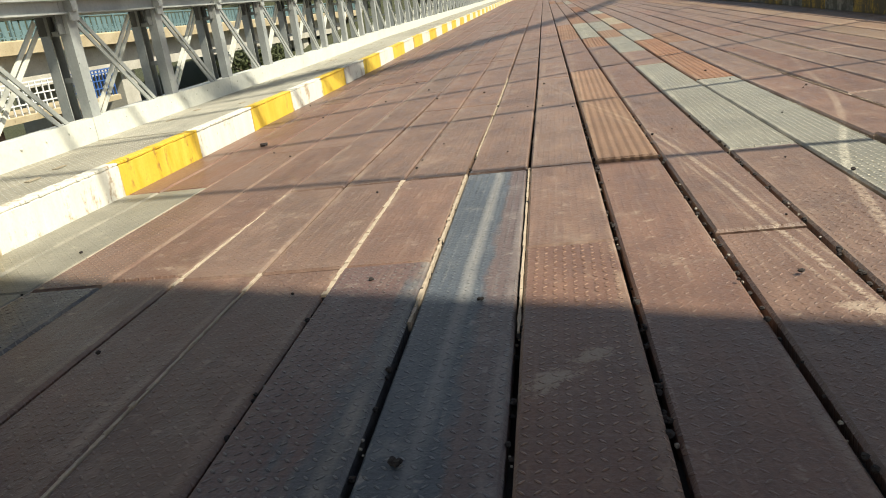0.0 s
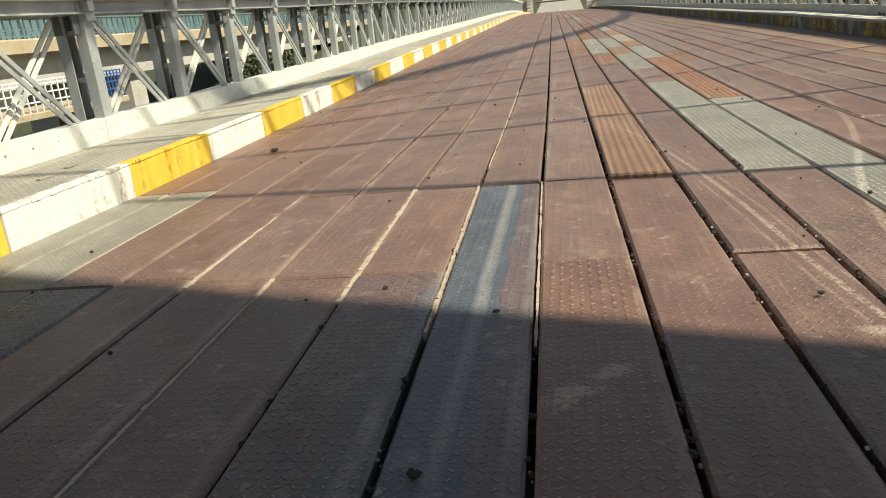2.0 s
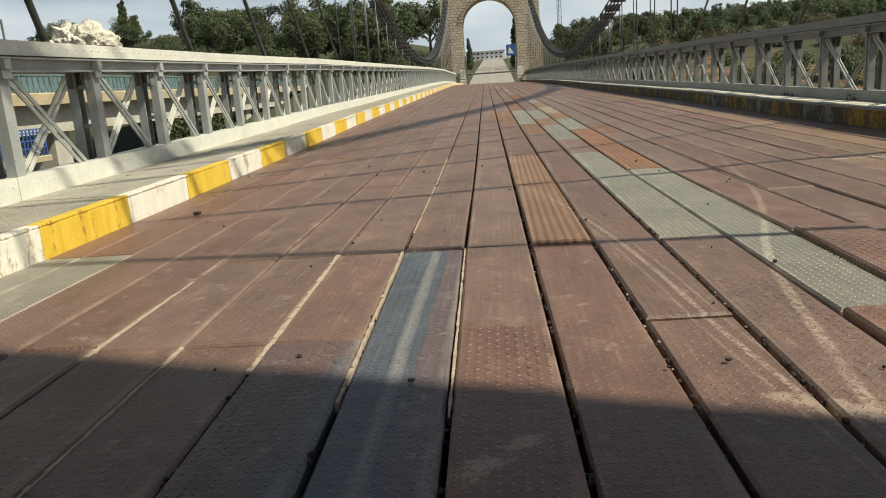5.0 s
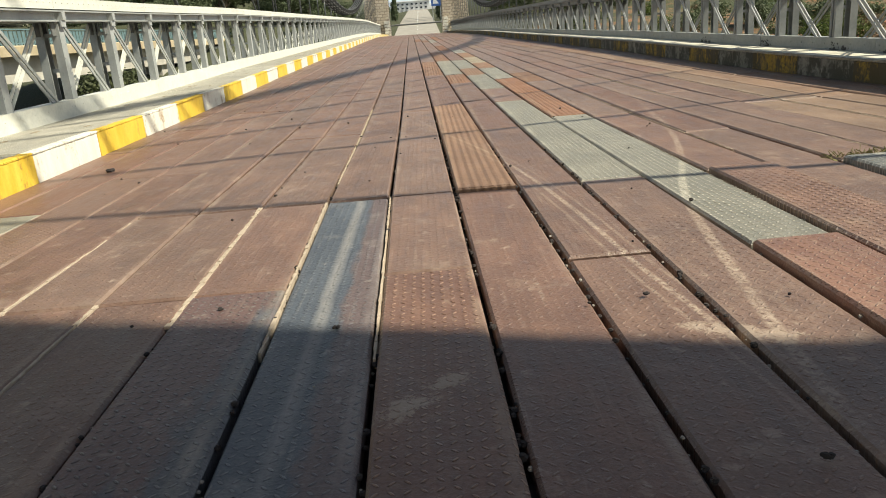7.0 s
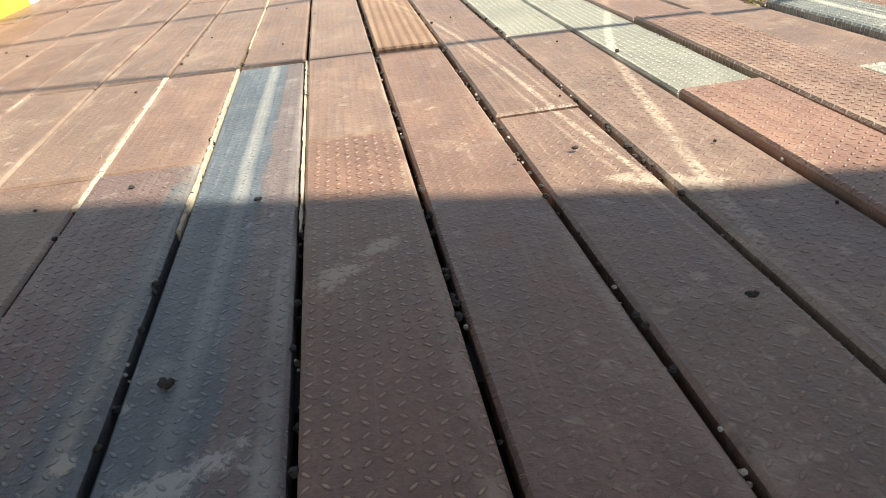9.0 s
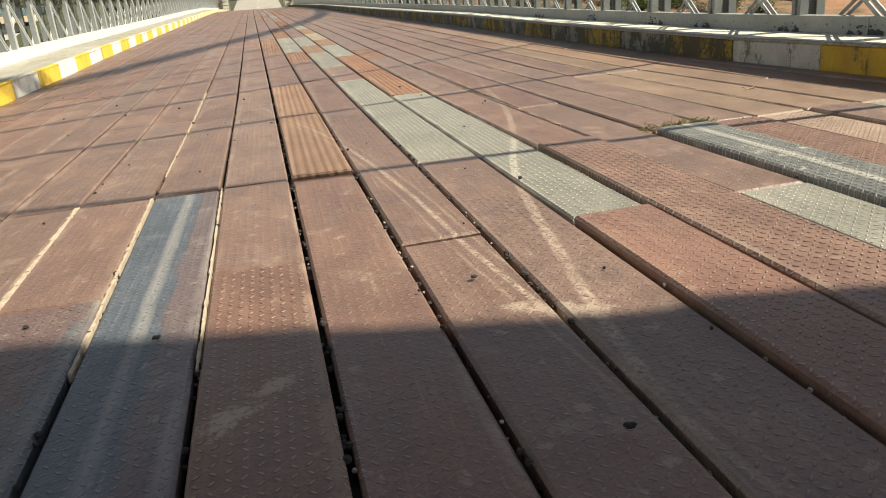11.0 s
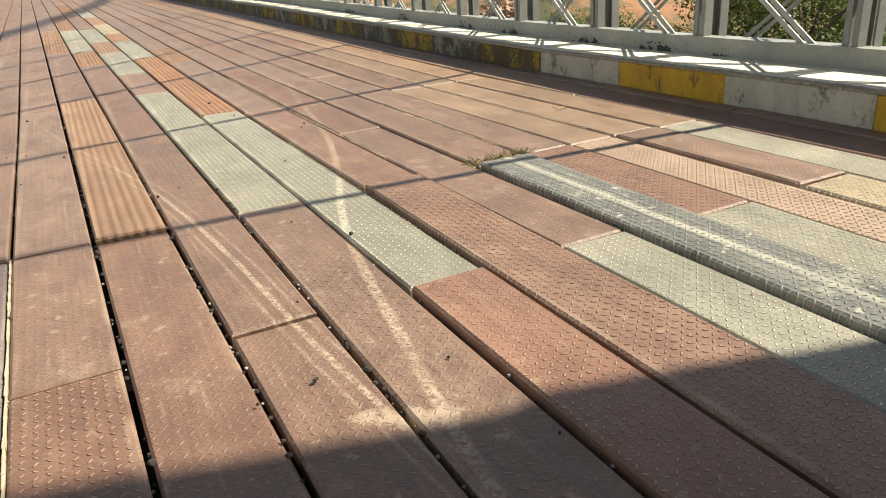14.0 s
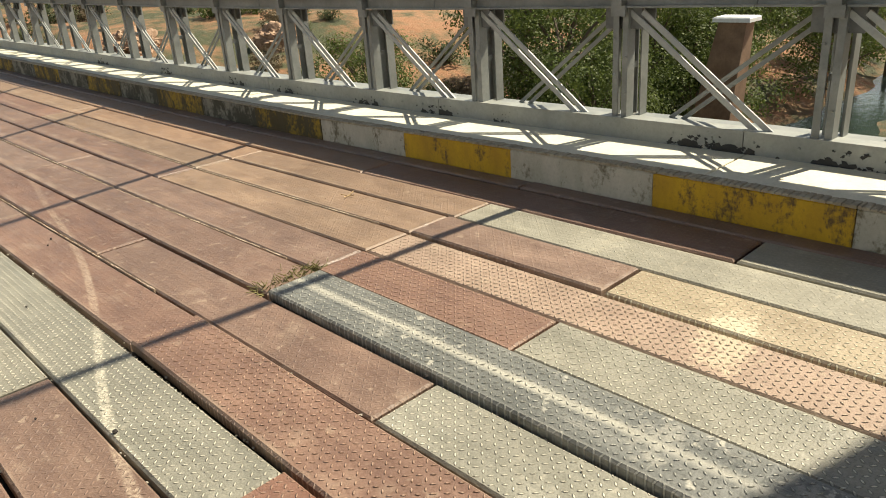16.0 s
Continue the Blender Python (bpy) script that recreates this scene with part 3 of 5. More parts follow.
def ground():
    xs = sorted(set([-1500, -700, -400, -260] + list(range(-200, -60, 10)) + list(range(-60, 80, 2)) + list(range(80, 210, 10)) + [260, 400, 700, 1500]))
    ys = sorted(set([-1200, -500, -200, -100, -60] + list(range(-50, 100, 2)) + list(range(100, 280, 8)) + [320, 400, 600, 900, 1500]))
    v = [(x, y, ground_z(x, y)) for y in ys for x in xs]
    n = len(xs)
    f = [(j * n + i, j * n + i + 1, j * n + n + i + 1, j * n + n + i) for j in range(len(ys) - 1) for i in range(n - 1)]
    me = mesh_from("ground", v, f, GROUND)
    for p in me.polygons:
        p.use_smooth = True
    tagged(new("ground", me), "red earth and scrub river banks", "ground", kind="structure")
    w = Build()
    w.v, w.f = [(-400, -45, -8.7), (400, -45, -8.7), (400, 34, -8.7), (-400, 34, -8.7)], [(0, 1, 2, 3)]
    tagged(new("water", w.data("water", WATER)), "calm greenish river water reflecting the sky", "river", kind="structure")
    r = Build()
    for i, y in enumerate(range(88, 260, 6)):
        z0, z1 = ground_z(0.5, y) + 0.12, ground_z(0.5, y + 6) + 0.12
        c0, c1 = 0.575 - shift(min(y, 95)), 0.575 - shift(min(y + 6, 95))
        r.hexa([(c0 - 3.1, y, z0 - 0.3), (c0 + 3.1, y, z0 - 0.3), (c1 + 3.1, y + 6, z1 - 0.3), (c1 - 3.1, y + 6, z1 - 0.3),
                (c0 - 3.1, y, z0), (c0 + 3.1, y, z0), (c1 + 3.1, y + 6, z1), (c1 - 3.1, y + 6, z1)])
    tagged(new("road", r.data("road", ROAD_PALE)), "pale worn asphalt road climbing beyond the tower", "road", kind="structure")
    m = Build()
    for y in range(96, 250, 8):
        z = ground_z(0.5, y) + 0.13
        m.bar((-0.65, y, z), (-0.65, y + 3.5, z + 3.5 * 0.047), 0.16, 0.012)
    tagged(new("road_marking", m.data("road_marking", LINE_PAINT)), "faded white centre line on the road", "road marking", kind="structure")
    b = Build().box(-3.2, 4.3, -40, -1.0, -1.6, -0.02)
    tagged(new("road_approach", b.data("road_approach", ASPHALT)), "worn asphalt road under the near tower", "road", kind="structure")


ground()


# ---- towers ----
def tower(y0, y1, label):
    """Stone portal: two tapered piers, an arch and a cornice; y0 faces the near end, y1 the far end."""
    dx, z0 = -shift((y0 + y1) / 2), -9.5
    base = thing("stone_tower", label, "bridge tower", (0.575 + dx, (y0 + y1) / 2, 0))
    lo, hi, spring, rad, top = -2.46, 3.60, 6.9, 3.03, 14.2
    for a0, a1, b0, b1 in ((-5.3, lo, -4.7, lo), (hi, 6.6, hi, 6.2)):
        p = Build()
        for (za, zb, g) in ((z0, 0.0, 0.35), (0.0, spring, 0.12), (spring, top, 0.0)):
            ta, tb = (za - z0) / (top - z0), (zb - z0) / (top - z0)
            xa0, xa1 = a0 + (b0 - a0) * ta, a1 + (b1 - a1) * ta
            xb0, xb1 = a0 + (b0 - a0) * tb, a1 + (b1 - a1) * tb
            ia, ib = (0, g) if xa1 > 0 else (g, 0)
            p.hexa([(xa0 - ia + dx, y0 - g, za), (xa1 + ib + dx, y0 - g, za), (xa1 + ib + dx, y1 + (0 if y1 < 0 else g), za), (xa0 - ia + dx, y1 + (0 if y1 < 0 else g), za),
                    (xb0 - ia + dx, y0 - g, zb), (xb1 + ib + dx, y0 - g, zb), (xb1 + ib + dx, y1 + (0 if y1 < 0 else g), zb), (xb0 - ia + dx, y1 + (0 if y1 < 0 else g), zb)])
        part("pier", p, STONE, base)
    sp, rings, mid, n = Build(), (Build(), Build()), (lo + hi) / 2 + dx, 24
    for k in range(n):
        a, b = math.pi * (1 - k / n), math.pi * (1 - (k + 1) / n)
        xa, xb = mid + rad * math.cos(a), mid + rad * math.cos(b)
        za, zb = spring + rad * math.sin(a), spring + rad * math.sin(b)
        sp.hexa([(xa, y0 + 0.02, za), (xb, y0 + 0.02, zb), (xb, y1 - 0.02, zb), (xa, y1 - 0.02, za), (xa, y0 + 0.02, top), (xb, y0 + 0.02, top), (xb, y1 - 0.02, top), (xa, y1 - 0.02, top)])
        g = 0.02
        a, b = a - g, b + g
        for ring, ya, yb in ((rings[0], y0 - 0.1, y0 + 0.3), (rings[1], y1 - 0.3, y1 + (0.02 if y1 < 0 else 0.1))):
            q = [(mid + r * math.cos(t), y, spring + r * math.sin(t)) for r in (rad - 0.03, rad + 0.42) for t in (a, b) for y in (ya, yb)]
            ring.hexa([q[0], q[2], q[3], q[1], q[4], q[6], q[7], q[5]])
    part("spandrel", sp, STONE, base)
    for ring in rings:
        part("arch_ring", ring, STONE, base, "ring of cut stones")
    part("cornice", Build().slab(-5.1 + dx, 6.6 + dx, y0 - 0.25, y1 + (0.0 if y1 < 0 else 0.25), top, top + 0.6, 0.08), CONCRETE_TAN, base)
    if y0 > 0:
        for x in (lo + dx - 0.55, hi + dx - 0.05):
            for i in range(5):
                part("quoin", Build().slab(x, x + 0.6, y0 - 0.42, y0 - 0.1, 0.45 + i * 0.36, 0.73 + i * 0.36, 0.03), KERB_WHITE, base, "white painted corner stone")
    return base


tower(86.0, 89.4, "tapered stone masonry suspension tower with round arch")
tower(-4.6, -0.88, "tapered stone masonry tower at the near end")

# ---- deck, kerbs, walkways ----
deck = tagged(new("road_deck"), "road deck of worn tread-plate steel planks", "bridge deck", kind="structure")
beams = Build()
beams.box(XL - 1.0, XR + 0.8, -0.9, 40, -0.6, -0.12, on_bridge)
beams.box(XL - 1.0, XR + 0.8, 40, 86, -0.6, -0.12, on_bridge)
y = 0.33
while y < 84:
    beams.box(XL - 0.9, XR + 0.7, y - 0.06, y + 0.06, -0.12, -0.045, on_bridge)
    y += 1.21
part("cross_beams", beams, UNDER, deck, "dark cross beams under the planks")


def kerb(side, x, out, white, yellow, first, dirty=None, lip=None):
    """out: +1 where the walkway lies at greater x. Painted blocks by turns, a bent lip along the top edge."""
    root = tagged(new("kerb_" + side), "steel kerb painted in yellow and white stretches", "kerb", kind="structure")
    y, k = first, 0
    rest = {0: Build(), 1: Build()}
    rnd = random.Random(5)
    while y < 85.5:
        e = min(y + 1.04, 86)
        y0 = max(y, -0.86)
        if dirty and y > 4.6:
            white, yellow = dirty
        lean = rnd.uniform(-0.006, 0.006)
        a, b = sorted((x + lean, x + out * 0.10))
        bl = Build() if y < 32 else rest[k % 2]
        bl.slab(a, b, y0 + 0.002, e - 0.002, -0.03, 0.183, 0.006, on_bridge)
        if y < 32:
            part("kerb_block", bl, yellow if k % 2 else white, root)
        # lip: small irregular teeth of worn tread plate
        t, lips = y0, Build() if y < 32 else rest[k % 2]
        while t < e - 0.001:
            w = min(t + (0.034 if y < 12 else 0.26), e)
            j = rnd.uniform(-0.003, 0.004)
            a, b = sorted((x - out * (0.006 + j), x + out * 0.075))
            lips.slab(a, b, t, w - 0.003 * (y < 12), 0.186, 0.199 + j * 0.6, 0.004, on_bridge)
            t = w
        if y < 32:
            part("lip", lips, lip or (yellow if k % 2 else white), root, "worn tread-plate lip on the kerb edge")
        y, k = e if y + 1.04 < 86 else 99, k + 1
    part("kerb_far", rest[0], white, root, kind="stuff")
    part("kerb_far", rest[1], yellow, root, kind="stuff")


kerb("left", XL, -1, KERB_YELLOW, KERB_WHITE, -1.09)
kerb("right", XR, 1, KERB_WHITE_OLD, KERB_YELLOW_OLD, -1.22 + 1.04, (KERB_WHITE_DIRTY, KERB_YELLOW_DIRTY), KERB_LIP)


def walkway(side, x0, x1, mat, rust):
    root = tagged(new("pavement_" + side), "steel plate walkway beside the truss", "walkway", kind="structure")
    y, rnd = -0.86, random.Random(9)
    while y < 86:
        e = min(y + 2.5, 86)
        z = rnd.uniform(-0.004, 0.003)
        part("plate", Build().slab(x0, x1, y + 0.006, e - 0.006, 0.15, 0.196 + z, 0.004, on_bridge), mat, root)
        if y < 30 and side == "left":
            for _ in range(3):     # lifting slots
                cx, cy = rnd.uniform(x0 + 0.15, x1 - 0.15), rnd.uniform(y + 0.2, e - 0.3)
                part("slot", Build().box(cx, cx + 0.03, cy, cy + 0.1, 0.197, 0.2025, on_bridge), rust, root)
        y = e


walkway("left", TL - 0.02, XL - 0.078, WALK_STEEL, KERB_LIP)
walkway("right", XR + 0.078, TR + 0.02, WALK_PALE, KERB_LIP)


# ---- trusses ----
def truss(side, xin, out, first, top, steel, pale, rail_mat, label):
    """Twin lattice parapet: an inner and an outer plane of posts and paired flat bars between riveted chords."""
    root = thing("truss_parapet", label, "bridge truss", on_bridge(xin, 0, 0.2))
    gap, z1, P = 0.18, top - 0.22, 1.25
    X = lambda d: xin + out * d
    def bx(b, d0, d1, y0, y1, za, zb):
        a, c = sorted((X(d0), X(d1)))
        return b.box(a, c, y0, y1, za, zb, on_bridge)
    # chords in lengths of 2.5 m
    y, k = -0.84, 0
    low_far, top_far, rail_far, riv_far = Build(), Build(), Build(), Build()
    while y < 85.9:
        e = min(y + 2.5, 86)
        near = y < 30
        low, up, rail, riv = (Build(), Build(), Build(), Build()) if near else (low_far, top_far, rail_far, riv_far)
        low2, up2 = (Build(), Build()) if near else (low_far, top_far)
        zc = 0.36 if out < 0 else 0.328
        bx(low, 0, 0.014, y + 0.003, e - 0.003, 0.19, zc)
        bx(low, 0.014, 0.11, y + 0.003, e - 0.003, zc - 0.015, zc)
        bx(low2, gap - 0.02, gap + 0.10, y + 0.003, e - 0.003, 0.19, zc - 0.02)
        bx(up, 0.0, 0.10, y + 0.003, e - 0.003, z1, z1 + 0.012)
        bx(up, 0.03, 0.045, y + 0.003, e - 0.003, z1, z1 + 0.10)
        bx(up, -0.03, 0.10, y + 0.003, e - 0.003, z1 + 0.088, z1 + 0.10)
        bx(up2, gap - 0.02, gap + 0.10, y + 0.003, e - 0.003, z1, z1 + 0.11)
        bx(rail, 0.005, 0.17, y + 0.002, e - 0.002, z1 + 0.115, top)
        n = 20 if y < 14 else 10
        for i in range(n):
            yy = y + (i + 0.5) * (e - y) / n
            q = on_bridge(X(0.005), yy, z1 + 0.175)
            riv.rivet(q.x, q.y, q.z, 0.011, 'x', -out)
            if y < 14 and i % 2:
                q = on_bridge(X(0.0), yy, zc - 0.06)
                riv.rivet(q.x, q.y, q.z, 0.010, 'x', -out)
                q = on_bridge(X(0.06), yy, top)
                riv.rivet(q.x, q.y, q.z, 0.011, 'z', 1)
        if near:
            part("bottom_chord", low, pale, root, "pale painted riveted bottom chord")
            part("rear_bottom_chord", low2, steel, root)
            part("top_chord", up, steel, root)
            part("rear_top_chord", up2, steel, root)
            part("hand_rail", rail, rail_mat, root, "riveted box rail along the top")
            part("rivets", riv, rail_mat, root, kind="stuff")
        y, k = e, k + 1
    part("chord_rest", low_far, pale, root, kind="stuff")
    part("top_chord_rest", top_far, steel, root, kind="stuff")
    part("rail_rest", rail_far, rail_mat, root, kind="stuff")
    part("rivet_rest", riv_far, pale, root, kind="stuff")
    web_far = Build()
    y = first
    s = 1 if out < 0 else -1           # which way the inner bars lean
    while y < 85.6:
        near = y < 29
        def angle_post(d0, d1, zt):
            b = Build() if near else web_far
            t = 0.010 if d1 > d0 else -0.010
            if out < 0:                # channel, web towards the road
                bx(b, d0, d0 + t, y - 0.054, y + 0.054, 0.30, zt)
                bx(b, d0 + t, d1, y - 0.054, y - 0.044, 0.30, zt)
                bx(b, d0 + t, d1, y + 0.044, y + 0.054, 0.30, zt)
            else:                      # a pair of angles with a slot between
                bx(b, d0, d0 + t, y - 0.054, y - 0.014, 0.30, zt)
                bx(b, d0, d0 + t, y + 0.014, y + 0.054, 0.30, zt)
                bx(b, d0 + t, d1, y - 0.054, y - 0.044, 0.30, zt)
                bx(b, d0 + t, d1, y + 0.044, y + 0.054, 0.30, zt)
            if y < 14:
                for i in range(4):
                    q = on_bridge(X(d0), y + (0.04 if i % 2 else -0.04), 0.48 + i * (zt - 0.55) / 4)
                    b.rivet(q.x, q.y, q.z, 0.010, 'x', -out if d0 < d1 else out)
            return b
        b = angle_post(0.02, 0.10, z1)
        if near:
            part("post", b, steel, root)
        b = Build() if near else web_far
        bx(b, -0.034, 0.03, y - 0.035, y + 0.035, z1 + 0.014, z1 + 0.086)
        bx(b, -0.016, 0.0, y - 0.05, y + 0.05, z1 - 0.05, z1 + 0.012)
        if near:
            part("lug", b, steel, root, "small cast lug under the rail")
        b = angle_post(gap + 0.08, gap, z1)
        if near:
            part("post", b, STEEL if out < 0 else steel, root)
        for zz in (0.62, z1 - 0.14):
            b = Build() if near else web_far
            bx(b, 0.10, gap, y - 0.03, y + 0.03, zz, zz + 0.035)
            if near:
                part("bracket", b, steel, root)
        for d in (0.05, gap + 0.02):
            b = Build() if near else web_far
            bx(b, d, d + 0.012, y - 0.13, y + 0.13, z1 - 0.13, z1)
            if near:
                part("gusset", b, STEEL_DARK, root, "dark gusset plate")
        for d, lean, dist in ((0.05, s, 0.86), (gap + 0.04, -s, 0.86)):
            for j in (0.0, 0.085):
                b = Build() if near else web_far
                a = on_bridge(X(d), y + lean * (0.05 + j), z1 - 0.03)
                c = on_bridge(X(d), y + lean * (0.05 + j + dist), 0.30)
                b.bar(a, c, 0.012, 0.034 if out < 0 or d < 0.1 else 0.026)
                if near:
                    # right side: front bars in the sunlit tone, rear bars in the shaded one
                    part("diagonal_bar", b, (STEEL if d < 0.1 else STEEL_PALE) if out < 0 else (STEEL_LIT if d < 0.1 else STEEL_SHADED), root)
        y += P
    part("web_far", web_far, steel, root, kind="stuff")
    return root


truss("left", TL, -1, 0.5, 1.31, STEEL_LIT, STEEL_PALE, STEEL_PALE, "grey riveted steel lattice truss parapet, pale top rail")
# steel and chord toned darker: inner faces here are turned from the sun
right_truss = truss("right", TR, 1, 0.0, 1.22, STEEL_SHADED, STEEL_CHORD, STEEL_SHADED, "grey riveted steel lattice truss parapet, tar-stained below")
blots = Build()
rnd = random.Random(21)
for i in range(420):
    y = rnd.choice((0.4, 0.75, 1.1, 1.75, 2.0, 2.9, 3.4, 4.2, 5.1, 6.3, 7.4, 9, 11)) + rnd.gauss(0, 0.10)
    big = rnd.random() < 0.16
    r = rnd.uniform(0.018, 0.034) if big else rnd.uniform(0.003, 0.012)
    z = 0.20 + rnd.random() ** 2.5 * (0.02 if big else 0.08)
    q = on_bridge(TR, y, z)
    i0 = len(blots.v)
    n = 12
    for m in range(n):
        a = 2 * math.pi * m / n
        g = r * rnd.uniform(0.45, 1.4)
        blots.v.append((q.x - 0.003, q.y + 1.5 * g * math.cos(a), max(q.z + g * math.sin(a), 0.2)))
    blots.v.append((q.x - 0.006, q.y, q.z))
    blots.f += [(i0 + m, i0 + (m + 1) % n, i0 + n) for m in range(n)]
part("tar_blot", blots, TAR, right_truss, "black tar blots along the bottom chord", kind="stuff")

# ---- stays, cables, hangers ----
APEX = (-0.2, 14.2)
FEET = (2.2, 5.3, 8.55, 11.45, 14.4, 17.3)
for xs in (TL - 0.25, TR + 0.25):
    for k in range(6):
        y = FEET[k] if xs > 0 else 2.15 + 3.12 * k
        foot = on_bridge(xs, y, 1.14 if xs > 0 else 1.24)
        st = thing("stay_rod", "taut dark steel stay rod rising to the tower", "stay cable", foot, "stay rods")
        part("rod", Build().tube([foot, (xs, APEX[0], APEX[1])], 0.030 if k < 4 else 0.022, 8), ROD, st, smooth=True)
        part("socket", Build().tube([foot - Vector((0, 0, 0.12)), foot + (Vector((xs, *APEX)) - foot).normalized() * 0.12], 0.04, 8), STEEL_DARK, st)


def cable_z(y):
    return 2.05 + 10.7 * ((y - 43.0) / 43.5) ** 2


for xs in (TL - 0.30, TR + 0.30):
    root = thing("main_cable", "bundle of dark parallel suspension cables in a deep sag", "suspension cable", on_bridge(xs, 43, 2.0))
    for r in range(2):
        for c in range(4):
            pts = [on_bridge(xs + (c - 1.5) * 0.13, y, cable_z(y) - r * 0.2 - rise(0.5, y) * 0.7) for y in [-1 + i * 2.9 for i in range(31)]]
            part("strand", Build().tube(pts, 0.030, 6), CABLE, root, smooth=True)
    y = 6.0
    cl = Build()
    while y < 85:
        q = on_bridge(xs, y, cable_z(y) - 0.14 - rise(0.5, y) * 0.7)
        cl.bar(q - Vector((0.27, 0, 0)), q + Vector((0.27, 0, 0)), 0.25, 0.045, (0, 0, 1))
        y += 1.25
    part("cable_clamp", cl, CABLE, root, "cable clamps along the strands", kind="stuff")
    y, k = 18.6, 0
    while y < 84:
        zt, foot = cable_z(y) - 0.3, on_bridge(xs + 0.15 * (k % 2) - 0.07, y, 1.15)
        if zt > foot.z + 0.15:
            hr = thing("hanger_rod", "thin vertical steel hanger rod", "hanger", foot, "hanger rods")
            part("rod", Build().tube([foot, (foot.x, y, zt)], 0.019, 6), ROD, hr, smooth=True)
        y, k = y + 1.25, k + 1


# ---- parallel road bridge ----
def road_bridge(x0, x1):
    root = thing("concrete_bridge", "modern concrete girder road bridge with teal parapet panels", "road bridge", ((x0 + x1) / 2, 60, -9))
    part("deck_slab", Build().slab(x0, x1, -30, 150, 1.15, 1.72, 0.06), CONCRETE_TAN, root, "tan concrete deck edge")
    for x in (x1 - 1.4, (x0 + x1) / 2, x0 + 0.9):
        g = Build().box(x, x + 0.5, -30, 150, 0.2, 1.15)
        g.box(x - 0.2, x + 0.75, -30, 150, -0.25, 0.22)
        part("girder", g, CONCRETE, root, "pale concrete girder")
    for xx in (x1 - 0.12, x0 + 0.05):
        y = -30
        while y < 150:
            pb = Build()
            pb.box(xx, xx + 0.08, y + 0.05, y + 0.17, 1.72, 2.58)
            pb.box(xx, xx + 0.10, y, y + 2.5, 2.52, 2.60)
            pb.box(xx, xx + 0.07, y, y + 2.5, 1.80, 1.86)
            for i in range(5):
                pb.box(xx + 0.02, xx + 0.05, y + 0.3 + i * 0.44, y + 0.62 + i * 0.44, 1.9, 2.48)
            part("parapet_panel", pb, TEAL, root)
            y += 2.5
    for y in (8, 36, 66, 98):
        part("pier", Build().box(x0 + 1, x1 - 1, y, y + 1.4, -10, -0.25), CONCRETE, root)
    return root


road_bridge(-30.5, -22)
# platform with railings under the road bridge
pf = thing("service_platform", "service platform with white and blue mesh railings", "platform", (-19.5, 27, -0.95))
part("slab", Build().slab(-21.5, -18.5, 20, 28.4, -1.15, -0.92, 0.03), CONCRETE_TAN, pf)
for y0, y1, mt in ((20, 24.9, WHITE), (25.0, 28.3, BLUE_PAINT)):
    r = Build()
    n = 14
    for i in range(n + 1):
        y = y0 + (y1 - y0) * i / n
        r.box(-18.62, -18.58, y - 0.025, y + 0.025, -0.92, 0.15)
    for z in (-0.6, -0.3, 0.0, 0.13):
        r.box(-18.63, -18.57, y0, y1, z, z + 0.05)
    part("railing", r, mt, pf, "mesh railing in white" if mt is WHITE else "mesh railing in blue")
for y in (21, 27):
    part("pier", Build().box(-21, -19, y, y + 0.8, -10, -1.15), BROWN_PIER, pf)

# old pier stump in the river
pp = thing("old_pier", "brown weathered concrete pier stump with a white slab on top", "pier", (30.6, 14, -9))
b = Build()
b.hexa([(30.0, 14.2, -10), (31.6, 14.2, -10), (31.6, 16.4, -10), (30.0, 16.4, -10), (30.7, 13.7, -2.1), (31.42, 13.7, -2.1), (31.42, 14.9, -2.1), (30.7, 14.9, -2.1)])
part("shaft", b, BROWN_PIER, pp)
part("cap", Build().slab(30.52, 31.6, 13.5, 15.1, -2.1, -1.9, 0.05), WHITE, pp, "white cap slab")

# ---- far side of the river ----
hz = ground_z(-2, 252)
bd = thing("white_building", "long two-storey white building beside the road", "building", (-2, 254, hz))
part("wall", Build().box(-9.5, 3.2, 250, 258, hz - 2, 10.3), WHITE, bd)
part("roof", Build().slab(-9.8, 3.5, 249.7, 258.3, 10.3, 10.6, 0.05), WHITE, bd)
for zr in (8.1, 9.3):
    for i in range(8):
        w = part("window", Build().box(-8.9 + i * 1.5, -8.2 + i * 1.5, 249.9, 250.1, zr, zr + 0.5), DARK_GLASS, bd)
        part("sill", Build().box(-8.95 + i * 1.5, -8.15 + i * 1.5, 249.82, 250.1, zr - 0.08, zr), WHITE, w)
part("annex", Build().box(3.2, 6.5, 251, 257, hz - 2, 9.4), WHITE, bd)
sg = thing("road_sign", "blue and white direction sign on two posts", "sign", (2.8, 130, ground_z(4.5, 130)))
part("board", Build().slab(1.9, 3.6, 129.95, 130.05, 4.75, 6.6, 0.02), BLUE_PAINT, sg)
tri = Build()
tri.v, tri.f = [(2.2, 129.94, 5.1), (3.2, 129.94, 5.1), (2.4, 129.94, 6.3)], [(0, 1, 2)]
part("emblem", tri, WHITE, sg, "white slanted shape")
for x in (2.1, 3.4):
    part("post", Build().tube([(x, 130.1, 1.0), (x, 130.1, 5.0)], 0.06, 8), STEEL, sg)
bm_ = thing("boom_barrier", "dark horizontal bar across the road on two short posts", "barrier", (-0.6, 93, 0.3))
part("bar", Build().tube([(-3.9, 93, 1.72), (2.6, 93, 1.72)], 0.10, 8), STEEL_DARK, bm_)
for x in (-3.9, 2.6):
    part("post", Build().box(x - 0.15, x + 0.15, 92.85, 93.15, -0.4, 1.75), CONCRETE, bm_)
